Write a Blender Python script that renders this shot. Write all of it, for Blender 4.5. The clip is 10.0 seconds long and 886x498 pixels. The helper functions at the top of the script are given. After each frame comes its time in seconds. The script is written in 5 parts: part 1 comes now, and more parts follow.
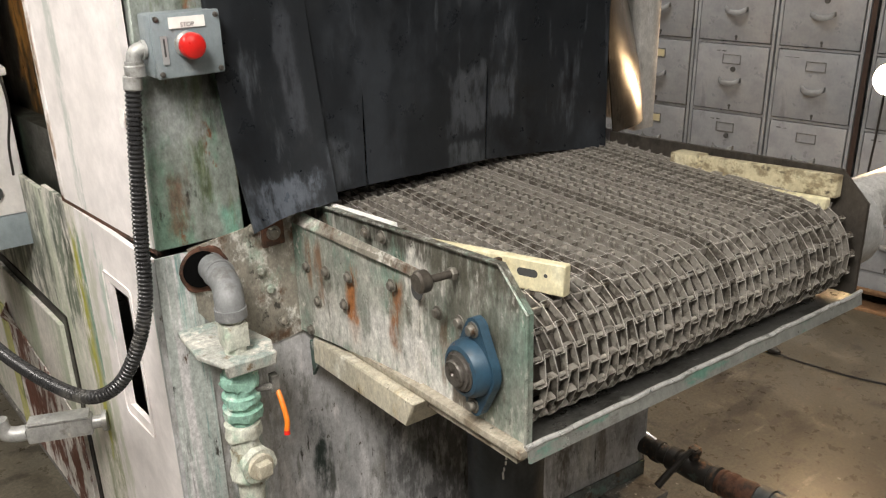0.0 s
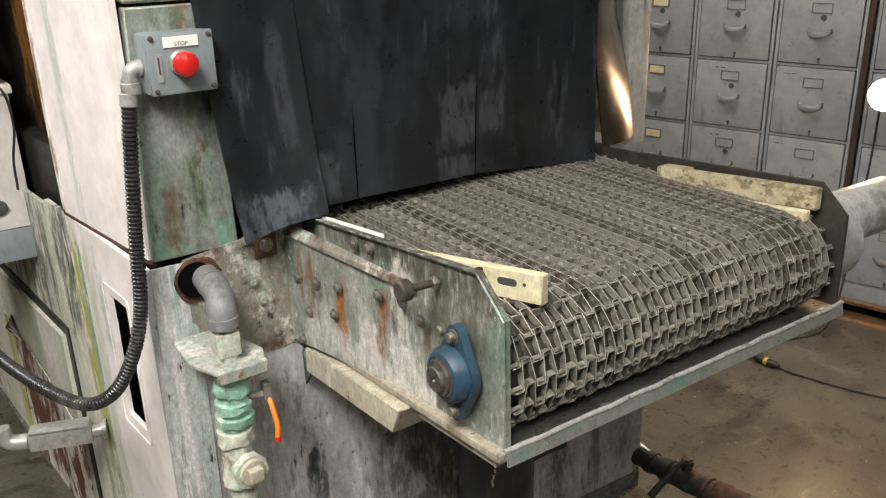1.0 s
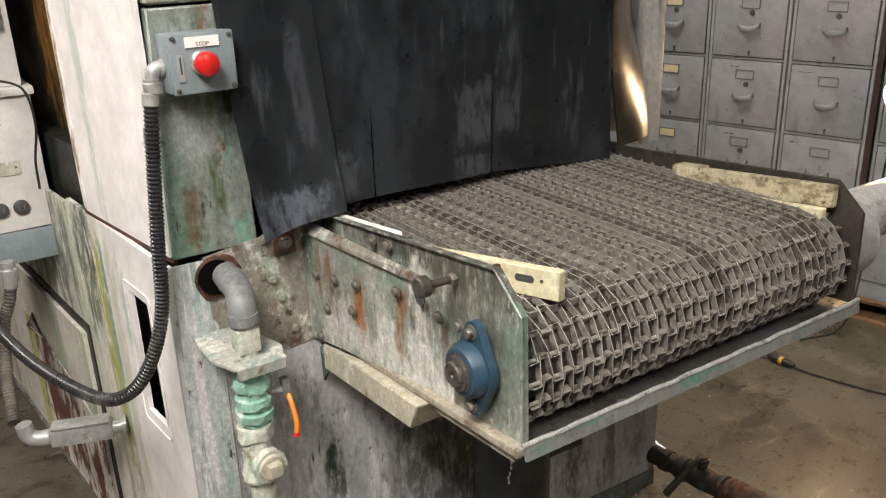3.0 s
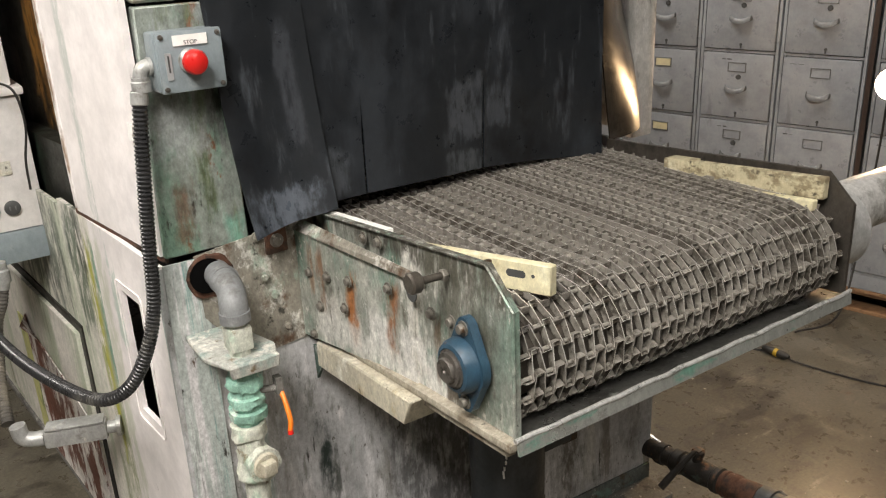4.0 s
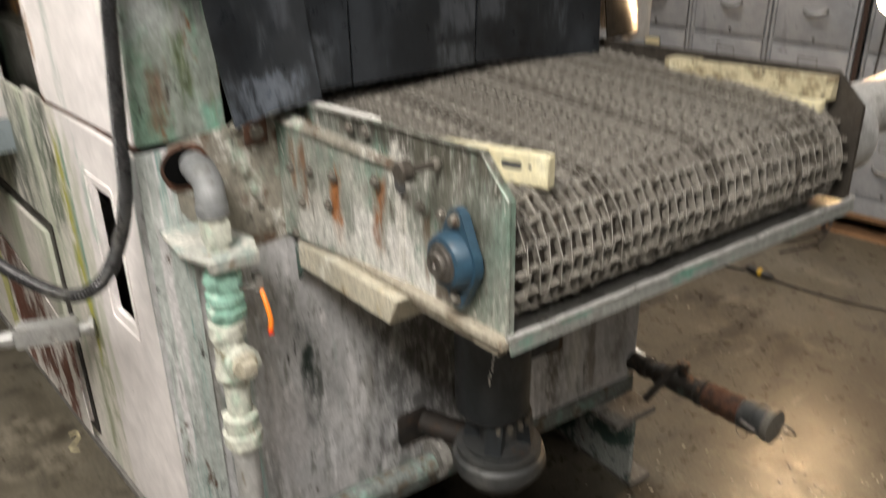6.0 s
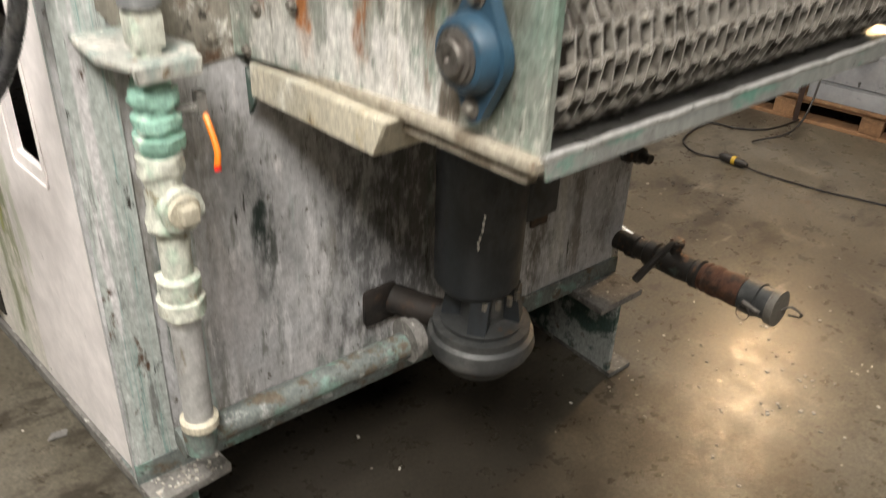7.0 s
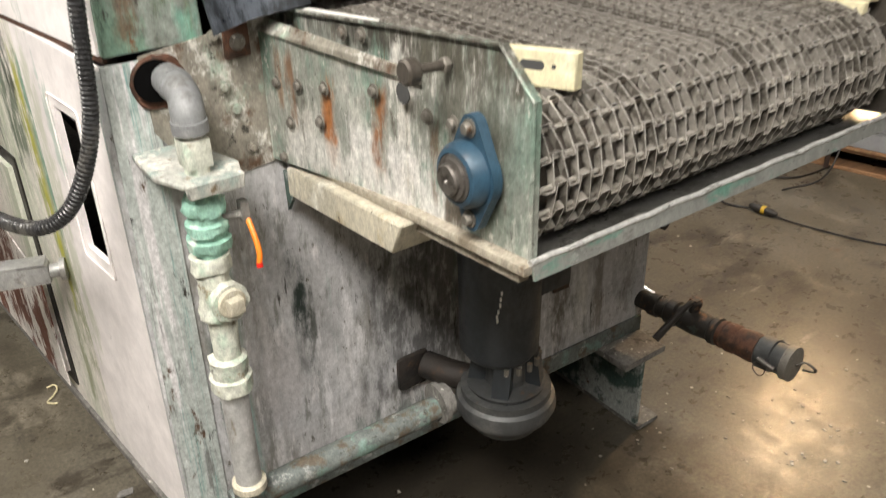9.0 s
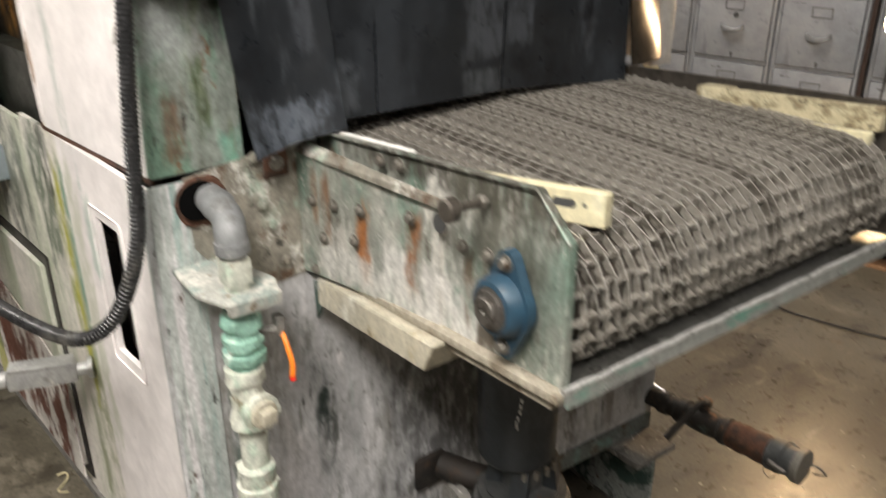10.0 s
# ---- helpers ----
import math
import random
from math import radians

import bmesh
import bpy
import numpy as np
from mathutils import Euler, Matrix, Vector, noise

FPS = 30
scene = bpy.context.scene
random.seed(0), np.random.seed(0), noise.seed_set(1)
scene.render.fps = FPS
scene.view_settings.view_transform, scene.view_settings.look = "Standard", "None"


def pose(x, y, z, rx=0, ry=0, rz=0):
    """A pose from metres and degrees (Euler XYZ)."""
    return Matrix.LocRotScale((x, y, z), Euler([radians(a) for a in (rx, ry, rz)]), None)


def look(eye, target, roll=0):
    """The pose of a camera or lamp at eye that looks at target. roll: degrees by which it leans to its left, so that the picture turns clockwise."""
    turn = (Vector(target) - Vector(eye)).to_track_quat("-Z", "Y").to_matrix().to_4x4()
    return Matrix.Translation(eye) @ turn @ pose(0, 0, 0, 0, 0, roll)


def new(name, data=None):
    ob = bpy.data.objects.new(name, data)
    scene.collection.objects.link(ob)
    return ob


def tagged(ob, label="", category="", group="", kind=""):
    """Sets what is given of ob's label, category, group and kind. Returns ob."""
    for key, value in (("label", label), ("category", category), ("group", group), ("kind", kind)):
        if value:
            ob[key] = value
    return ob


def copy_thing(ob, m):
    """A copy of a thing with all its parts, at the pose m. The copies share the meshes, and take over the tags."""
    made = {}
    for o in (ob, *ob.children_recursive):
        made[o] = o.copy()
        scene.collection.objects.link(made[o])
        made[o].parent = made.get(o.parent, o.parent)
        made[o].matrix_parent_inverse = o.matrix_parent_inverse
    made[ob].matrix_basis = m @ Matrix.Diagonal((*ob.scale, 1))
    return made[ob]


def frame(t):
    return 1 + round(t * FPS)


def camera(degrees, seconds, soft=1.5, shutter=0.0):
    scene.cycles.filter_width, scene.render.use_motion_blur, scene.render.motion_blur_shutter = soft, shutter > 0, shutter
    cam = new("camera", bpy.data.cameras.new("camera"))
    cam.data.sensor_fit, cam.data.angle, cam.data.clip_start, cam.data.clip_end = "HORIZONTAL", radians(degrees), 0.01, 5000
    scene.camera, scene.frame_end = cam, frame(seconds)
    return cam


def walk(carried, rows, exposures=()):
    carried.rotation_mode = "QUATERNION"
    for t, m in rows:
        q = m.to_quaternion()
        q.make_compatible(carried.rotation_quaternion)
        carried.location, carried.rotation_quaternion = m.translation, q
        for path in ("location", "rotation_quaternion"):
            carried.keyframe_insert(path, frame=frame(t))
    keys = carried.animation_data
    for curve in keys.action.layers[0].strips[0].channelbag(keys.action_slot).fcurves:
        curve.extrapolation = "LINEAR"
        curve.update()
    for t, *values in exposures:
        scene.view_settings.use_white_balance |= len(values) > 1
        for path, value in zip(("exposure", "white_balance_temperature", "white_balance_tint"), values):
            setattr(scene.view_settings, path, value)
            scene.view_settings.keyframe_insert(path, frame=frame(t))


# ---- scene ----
cam = camera(54.7, 10.0, soft=1.15, shutter=0.9)
PATH = [
    (0, (-0.35, -1.361, 1.747), (0.712, 0.158, 0.997), -1.3),
    (0.5, (-0.345, -1.4, 1.751), (0.704, 0.14, 1.027), -1.5),
    (1, (-0.34, -1.419, 1.752), (0.711, 0.126, 1.039), -1.6),
    (1.5, (-0.344, -1.423, 1.751), (0.686, 0.136, 1.036), -1.9),
    (2, (-0.349, -1.426, 1.749), (0.678, 0.138, 1.043), -1.8),
    (2.5, (-0.357, -1.425, 1.752), (0.668, 0.139, 1.043), -1.8),
    (4, (-0.348, -1.429, 1.751), (0.685, 0.125, 1.031), -2.5),
    (4.5, (-0.347, -1.426, 1.743), (0.674, 0.123, 0.995), -2.6),
    (5, (-0.344, -1.428, 1.739), (0.667, 0.123, 0.982), -2.8),
    (5.2, (-0.345, -1.428, 1.739), (0.665, 0.123, 0.982), -2.8),
    (6.3, (-0.322, -1.324, 1.62), (0.719, 0.053, 0.611), 0.6),
    (6.5, (-0.307, -1.272, 1.572), (0.75, 0.035, 0.488), 1.3),
    (7, (-0.291, -1.163, 1.436), (0.809, 0.133, 0.382), 2.5),
    (7.5, (-0.306, -1.148, 1.329), (0.771, 0.13, 0.23), 5.0),
    (8, (-0.297, -1.176, 1.332), (0.777, 0.128, 0.263), 4.0),
    (8.5, (-0.298, -1.225, 1.475), (0.756, 0.161, 0.492), 0.4),
    (9, (-0.306, -1.272, 1.572), (0.723, 0.138, 0.595), -1.2),
    (9.5, (-0.324, -1.293, 1.624), (0.762, 0.122, 0.72), -0.3),
    (10, (-0.354, -1.25, 1.667), (0.728, 0.208, 0.828), -0.2),
]
walk(cam, [(t, look(eye, target, roll)) for t, eye, target, roll in PATH], [(0.0, -0.14), (5.0, -0.14), (6.5, 0.02), (7.5, 0.31), (8.0, 0.32), (9.0, 0.26), (9.5, 0.20), (10.0, -0.02)])

# ---- world and lights ----
world = bpy.data.worlds.new("world")
scene.world = world
world.use_nodes = True
world.node_tree.nodes["Background"].inputs[0].default_value = (0.5, 0.55, 0.6, 1)
world.node_tree.nodes["Background"].inputs[1].default_value = 0.008


def area_lamp(name, at, size_x, size_y, watts, colour, turn=0.0):
    data = bpy.data.lights.new(name, "AREA")
    data.shape, data.size, data.size_y = "RECTANGLE", size_x, size_y
    data.energy, data.color = watts, colour
    ob = new(name, data)
    ob.matrix_basis = pose(*at, 0, 0, turn)
    return ob


# ceiling tubes: x, y, turn, watts
CEILING = 3.6
TUBES = [(-1.25, -1.6, 90, 240), (-1.8, 1.9, 90, 85), (0.5, -3.2, 90, 50), (1.6, 1.7, 90, 85)]
for tx, ty, turn, watts in TUBES:
    area_lamp("tube_light", (tx, ty, CEILING - 0.10), 1.8, 0.8, watts, (1.0, 0.95, 0.88), turn)

# ---- materials ----
MATS = {}


def node_mat(name):
    m = bpy.data.materials.new(name)
    m.use_nodes = True
    MATS[name] = m
    return m, m.node_tree.nodes, m.node_tree.links, m.node_tree.nodes["Principled BSDF"]


def surface(name, base, layers=(), rough=0.5, metal=0.0, bump=0.2, bump_scale=60.0, rough_var=0.15, coat=0.0, vary=0.0, island=False, marks=(), spec=0.5, grain=0.45):
    """A procedural surface. layers: (colour, (sx, sy, sz), low, high, shift), each a stain with a noise of its own.
    The axis tuples (axis, middle, half width, foot z, top z, colour, strength) are single runs and patches with ragged
    edges: dirt, and some painted shade or gloss."""
    m, nodes, links, bsdf = node_mat(name)
    coord = nodes.new("ShaderNodeTexCoord")

    def noise_at(scale, shift=0.0, detail=9.0, roughness=0.68):
        mp = nodes.new("ShaderNodeMapping")
        mp.inputs["Location"].default_value = (shift, shift * 1.7, shift * 0.6)
        mp.inputs["Scale"].default_value = scale
        links.new(coord.outputs["Object"], mp.inputs["Vector"])
        nz = nodes.new("ShaderNodeTexNoise")
        nz.inputs["Scale"].default_value = 1.0
        nz.inputs["Detail"].default_value = detail
        nz.inputs["Roughness"].default_value = roughness
        links.new(mp.outputs[0], nz.inputs["Vector"])
        return nz.outputs["Fac"]

    def ramp(value, low, high):
        r = nodes.new("ShaderNodeMapRange")
        r.interpolation_type = "SMOOTHSTEP"
        r.inputs["From Min"].default_value, r.inputs["From Max"].default_value = low, high
        links.new(value, r.inputs["Value"])
        return r.outputs[0]

    def mixed(fac, a, b):
        mx = nodes.new("ShaderNodeMix")
        mx.data_type = "RGBA"
        links.new(fac, mx.inputs[0])
        for v, k in ((a, 6), (b, 7)):
            if isinstance(v, tuple):
                mx.inputs[k].default_value = (*v, 1)
            else:
                links.new(v, mx.inputs[k])
        return mx.outputs[2]

    colour = mixed(ramp(noise_at((14, 14, 14), 3.1), 0.3, 0.7), tuple(c * 0.86 for c in base), tuple(min(1, c * 1.1) for c in base))
    for tint, scale, low, high, shift in layers:
        colour = mixed(ramp(noise_at(scale, shift), low, high), colour, tint)
    if marks:
        apart_xyz = nodes.new("ShaderNodeSeparateXYZ")
        links.new(coord.outputs["Object"], apart_xyz.inputs[0])
        rag = noise_at((28, 28, 9), 21.0)

        def calc(kind, a, b):
            mt = nodes.new("ShaderNodeMath")
            mt.operation = kind
            for v, k in ((a, 0), (b, 1)):
                if isinstance(v, float):
                    mt.inputs[k].default_value = v
                else:
                    links.new(v, mt.inputs[k])
            return mt.outputs[0]

        ragged = calc("SUBTRACT", rag, 0.5)
        wide = calc("SUBTRACT", noise_at((4.5, 4.5, 4.5), 27.0), 0.5)
        worn = ramp(noise_at((46, 46, 15), 33.0), 0.34, 0.54)
        for axis, mid, half, low, high, tint, strength in marks:
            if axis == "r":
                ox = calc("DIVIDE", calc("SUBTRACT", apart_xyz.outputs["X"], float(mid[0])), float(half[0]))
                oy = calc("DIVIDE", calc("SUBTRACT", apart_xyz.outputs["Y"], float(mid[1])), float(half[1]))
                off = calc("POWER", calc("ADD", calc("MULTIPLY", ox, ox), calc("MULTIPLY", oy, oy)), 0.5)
            else:
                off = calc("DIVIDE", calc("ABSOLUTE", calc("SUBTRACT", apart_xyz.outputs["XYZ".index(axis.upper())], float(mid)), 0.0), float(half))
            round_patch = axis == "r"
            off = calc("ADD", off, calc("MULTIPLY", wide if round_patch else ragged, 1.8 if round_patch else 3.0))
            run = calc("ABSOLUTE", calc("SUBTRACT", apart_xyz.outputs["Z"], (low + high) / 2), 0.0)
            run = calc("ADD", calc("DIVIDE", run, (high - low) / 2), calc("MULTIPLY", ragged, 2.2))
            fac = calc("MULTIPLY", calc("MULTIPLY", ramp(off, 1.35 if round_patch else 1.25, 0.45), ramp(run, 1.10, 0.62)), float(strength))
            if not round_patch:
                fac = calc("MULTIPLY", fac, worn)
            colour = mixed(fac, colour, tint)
    if grain:
        for size, low, high, part_of in ((95.0, 0.55, 1.30, grain), (330.0, 0.60, 1.25, grain * 0.7)):
            gr = nodes.new("ShaderNodeMapRange")
            gr.inputs["From Min"].default_value, gr.inputs["From Max"].default_value = 0.32, 0.68
            gr.inputs["To Min"].default_value, gr.inputs["To Max"].default_value = low, high
            links.new(noise_at((size, size, size * 0.6), size), gr.inputs["Value"])
            mul = nodes.new("ShaderNodeMix")
            mul.data_type, mul.blend_type = "RGBA", "MULTIPLY"
            mul.inputs[0].default_value = part_of
            links.new(colour, mul.inputs[6])
            links.new(gr.outputs[0], mul.inputs[7])
            colour = mul.outputs[2]
    if vary or island:
        hsv = nodes.new("ShaderNodeHueSaturation")
        links.new(colour, hsv.inputs["Color"])
        source = nodes.new("ShaderNodeNewGeometry").outputs["Random Per Island"] if island else nodes.new("ShaderNodeObjectInfo").outputs["Random"]
        r = nodes.new("ShaderNodeMapRange")
        r.inputs["To Min"].default_value, r.inputs["To Max"].default_value = 1 - vary, 1 + vary
        links.new(source, r.inputs["Value"])
        links.new(r.outputs[0], hsv.inputs["Value"])
        colour = hsv.outputs[0]
    links.new(colour, bsdf.inputs["Base Color"])
    rr = nodes.new("ShaderNodeMapRange")
    rr.inputs["To Min"].default_value, rr.inputs["To Max"].default_value = max(0.02, rough - rough_var), min(1, rough + rough_var)
    rr.inputs["From Min"].default_value, rr.inputs["From Max"].default_value = 0.3, 0.7
    links.new(noise_at((22, 22, 22), 9.0), rr.inputs["Value"])
    links.new(rr.outputs[0], bsdf.inputs["Roughness"])
    bsdf.inputs["Metallic"].default_value = metal
    bsdf.inputs["Coat Weight"].default_value = coat
    bsdf.inputs["Specular IOR Level"].default_value = spec
    if bump:
        bp = nodes.new("ShaderNodeBump")
        bp.inputs["Strength"].default_value, bp.inputs["Distance"].default_value = bump, 0.004
        links.new(noise_at((bump_scale,) * 3, 5.0), bp.inputs["Height"])
        links.new(bp.outputs[0], bsdf.inputs["Normal"])
    return m


RUST, BROWN, GRIME, CHALK = (0.20, 0.085, 0.035), (0.10, 0.055, 0.03), (0.035, 0.032, 0.026), (0.62, 0.60, 0.55)
TEAL, MOSS, PALE = (0.22, 0.42, 0.34), (0.16, 0.19, 0.07), (0.46, 0.47, 0.43)

surface("white_paint", (0.82, 0.775, 0.765), [((0.81, 0.765, 0.745), (2, 2, 1.4), 0.50, 0.80, 1.0), ((0.46, 0.50, 0.42), (9, 12, 0.9), 0.70, 0.82, 2.0), (GRIME, (36, 36, 36), 0.76, 0.79, 3.0), ((0.36, 0.24, 0.13), (20, 20, 8), 0.74, 0.80, 13.0)], 0.42, bump=0.06, bump_scale=25, marks=[('y', 0.30, 0.018, 1.22, 1.75, (0.42, 0.46, 0.42), 0.75), ('y', 0.265, 0.02, 0.95, 1.15, (0.30, 0.44, 0.36), 0.6), ('y', 0.34, 0.03, 0.5, 1.2, (0.52, 0.54, 0.42), 0.75), ('y', 0.45, 0.07, 0.3, 1.2, (0.62, 0.61, 0.52), 0.6), ('y', 0.398, 0.006, 1.24, 2.2, (0.20, 0.11, 0.04), 0.9)], grain=0.05)
surface("white_paint_streaked", (0.78, 0.74, 0.68), [((0.50, 0.55, 0.42), (5, 7, 0.8), 0.46, 0.66, 1.5), (MOSS, (6, 9, 0.7), 0.56, 0.70, 4.0), ((0.20, 0.33, 0.26), (5, 8, 1.0), 0.60, 0.74, 7.0), (RUST, (16, 16, 5), 0.66, 0.74, 8.0), (GRIME, (30, 30, 20), 0.68, 0.75, 3.0)], 0.5, bump=0.15, bump_scale=30, marks=[('y', 0.40, 0.035, 0.45, 1.22, (0.30, 0.34, 0.17), 0.85), ('y', 0.375, 0.012, 0.75, 1.15, (0.17, 0.33, 0.26), 0.9), ('y', 0.415, 0.014, 0.60, 1.18, (0.44, 0.43, 0.07), 1.0), ('y', 0.44, 0.012, 0.70, 1.10, (0.34, 0.37, 0.12), 0.85), ('y', 0.50, 0.05, 0.88, 1.25, (0.10, 0.14, 0.09), 0.9), ('y', 0.46, 0.03, 1.05, 1.24, (0.05, 0.06, 0.04), 0.85), ('y', 0.46, 0.02, 0.3, 0.62, (0.22, 0.25, 0.12), 0.8), ('y', 0.9, 0.3, 0.88, 1.2, (0.08, 0.10, 0.08), 0.85)])
surface("rusted_hatch", (0.74, 0.70, 0.66), [((0.15, 0.055, 0.035), (22, 14, 5), 0.46, 0.53, 2.0), ((0.10, 0.04, 0.025), (40, 30, 14), 0.58, 0.66, 6.0)], 0.6, bump=0.4, bump_scale=50)
# The wide dark mark behind the pump is soot plus painted shade.
surface("front_plate", (0.50, 0.50, 0.51), [((0.60, 0.59, 0.60), (5, 5, 1.6), 0.48, 0.66, 0.5), ((0.33, 0.41, 0.385), (14, 14, 1.2), 0.54, 0.68, 4.0), ((0.25, 0.24, 0.22), (9, 9, 3), 0.51, 0.68, 6.0), ((0.28, 0.28, 0.265), (34, 34, 9), 0.54, 0.66, 18.0), ((0.74, 0.73, 0.74), (20, 20, 3), 0.54, 0.66, 23.0), ((0.70, 0.68, 0.68), (30, 30, 6), 0.58, 0.66, 9.0), (GRIME, (30, 30, 5), 0.63, 0.70, 12.0), ((0.13, 0.12, 0.10), (90, 90, 40), 0.60, 0.68, 15.0)], 0.5, 0.15, bump=0.3, bump_scale=40, marks=[('x', 0.278, 0.020, 0.52, 0.81, (0.03, 0.045, 0.04), 1.0), ('x', 0.15, 0.012, 0.3, 0.9, (0.25, 0.36, 0.33), 0.9), ('x', 0.105, 0.015, 0.4, 1.0, (0.10, 0.13, 0.11), 0.9), ('x', 0.20, 0.010, 0.35, 0.75, (0.74, 0.73, 0.74), 0.9), ('x', 0.36, 0.03, 0.3, 0.55, (0.70, 0.69, 0.70), 0.8), ('x', 0.50, 0.16, 0.27, 0.36, (0.20, 0.24, 0.22), 0.7), ('x', 0.302, 0.006, 0.60, 0.74, (0.05, 0.06, 0.05), 0.8), ('x', 0.17, 0.05, 0.45, 0.95, (0.22, 0.20, 0.17), 0.6), ('x', 0.22, 0.06, 0.42, 0.66, (0.58, 0.56, 0.57), 0.8), ('x', 0.57, 0.15, 0.34, 0.84, (0.05, 0.049, 0.047), 0.75), ('x', 0.95, 0.03, 0.28, 0.9, (0.10, 0.085, 0.06), 0.8), ('x', 1.08, 0.02, 0.28, 0.9, (0.12, 0.10, 0.07), 0.7), ('x', 1.02, 0.02, 0.3, 0.8, (0.52, 0.52, 0.48), 0.7)], grain=0.5)
surface("teal_streaks", (0.50, 0.54, 0.52), [((0.20, 0.36, 0.33), (40, 40, 1.3), 0.47, 0.58, 1.0), ((0.70, 0.68, 0.69), (34, 34, 1.6), 0.52, 0.62, 5.0), ((0.24, 0.25, 0.24), (30, 30, 2.2), 0.58, 0.66, 12.0), (BROWN, (30, 30, 10), 0.62, 0.70, 8.0), (GRIME, (46, 46, 12), 0.62, 0.70, 3.0)], 0.5, 0.1, bump=0.25, bump_scale=45, grain=0.75)
surface("post_paint", (0.27, 0.30, 0.27), [((0.19, 0.30, 0.23), (14, 14, 5), 0.48, 0.62, 1.0), ((0.12, 0.12, 0.10), (11, 11, 4), 0.52, 0.66, 11.0), ((0.14, 0.17, 0.08), (18, 18, 2.5), 0.52, 0.66, 3.0), (RUST, (20, 20, 9), 0.60, 0.67, 6.0), (GRIME, (26, 26, 8), 0.60, 0.69, 9.0)], 0.45, 0.2, bump=0.25, bump_scale=45, marks=[('x', 0.115, 0.012, 1.22, 1.56, (0.075, 0.095, 0.04), 0.85), ('x', 0.065, 0.018, 1.23, 1.35, (0.14, 0.065, 0.035), 0.75), ('x', 0.14, 0.02, 1.40, 1.56, (0.04, 0.035, 0.03), 0.8), ('x', 0.08, 0.06, 1.38, 1.62, (0.36, 0.38, 0.38), 0.7), ('x', 0.15, 0.03, 1.2, 1.28, (0.20, 0.42, 0.33), 0.8)], grain=0.75)
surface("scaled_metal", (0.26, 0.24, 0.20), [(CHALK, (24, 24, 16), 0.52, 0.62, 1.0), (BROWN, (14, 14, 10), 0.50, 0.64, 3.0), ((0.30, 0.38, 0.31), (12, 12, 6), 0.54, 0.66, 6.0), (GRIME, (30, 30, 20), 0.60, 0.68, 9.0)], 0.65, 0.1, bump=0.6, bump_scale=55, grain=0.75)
surface("side_plate_metal", (0.34, 0.35, 0.31), [((0.70, 0.68, 0.63), (20, 20, 4), 0.50, 0.59, 1.0), ((0.22, 0.32, 0.26), (10, 12, 4), 0.50, 0.62, 4.0), (RUST, (16, 26, 2.2), 0.62, 0.70, 6.3), ((0.13, 0.12, 0.095), (14, 16, 8), 0.54, 0.66, 8.0), (CHALK, (50, 50, 36), 0.58, 0.64, 11.0), (GRIME, (60, 60, 44), 0.62, 0.67, 14.0)], 0.48, 0.25, bump=0.3, bump_scale=50, marks=[('y', -0.13, 0.09, 1.00, 1.12, (0.70, 0.68, 0.63), 0.8), ('y', -0.33, 0.12, 1.00, 1.13, (0.78, 0.76, 0.73), 0.9), ('y', -0.44, 0.05, 1.00, 1.10, (0.78, 0.77, 0.74), 0.9), ('y', -0.180, 0.017, 1.03, 1.185, (0.40, 0.16, 0.055), 1.0), ('y', -0.300, 0.018, 1.03, 1.20, (0.30, 0.13, 0.055), 1.0), ('y', -0.085, 0.012, 1.07, 1.20, (0.24, 0.13, 0.07), 0.9), ('y', -0.24, 0.04, 1.12, 1.24, (0.52, 0.52, 0.47), 0.7), ('y', -0.421, 0.012, 1.05, 1.19, (0.14, 0.09, 0.05), 0.8), ('y', -0.055, 0.008, 1.08, 1.22, (0.25, 0.13, 0.06), 0.7), ('y', -0.38, 0.26, 1.235, 1.36, (0.075, 0.068, 0.055), 0.95), ('y', -0.56, 0.08, 1.02, 1.26, (0.20, 0.25, 0.21), 0.8), ('y', -0.48, 0.10, 1.16, 1.30, (0.12, 0.115, 0.09), 0.8), ('y', -0.2, 0.18, 1.02, 1.075, (0.72, 0.71, 0.67), 0.8), ('y', -0.46, 0.02, 1.02, 1.17, (0.10, 0.075, 0.05), 0.9)], grain=0.8)
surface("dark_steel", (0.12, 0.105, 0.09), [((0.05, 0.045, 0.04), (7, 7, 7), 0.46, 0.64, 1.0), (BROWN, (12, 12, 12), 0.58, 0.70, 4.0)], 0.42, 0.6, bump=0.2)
surface("tray_steel", (0.22, 0.215, 0.20), [((0.10, 0.095, 0.085), (9, 14, 9), 0.46, 0.62, 2.0), (PALE, (20, 34, 20), 0.58, 0.70, 6.0)], 0.34, 0.75, bump=0.25, bump_scale=30)
surface("tray_lip", (0.40, 0.41, 0.385), [(TEAL, (9, 20, 20), 0.50, 0.62, 3.0), ((0.24, 0.23, 0.21), (16, 30, 30), 0.56, 0.68, 7.0)], 0.38, 0.55, bump=0.3, bump_scale=40)
surface("lip_bright", (0.80, 0.80, 0.78), [((0.36, 0.36, 0.34), (30, 60, 60), 0.52, 0.64, 3.0)], 0.34, 0.6, bump=0.4, bump_scale=60)
surface("edge_rail", (0.40, 0.36, 0.29), [((0.20, 0.165, 0.12), (10, 14, 20), 0.48, 0.64, 1.0), (RUST, (18, 24, 24), 0.62, 0.70, 5.0), (GRIME, (30, 40, 40), 0.62, 0.69, 8.0)], 0.55, 0.1, bump=0.35, grain=0.75)
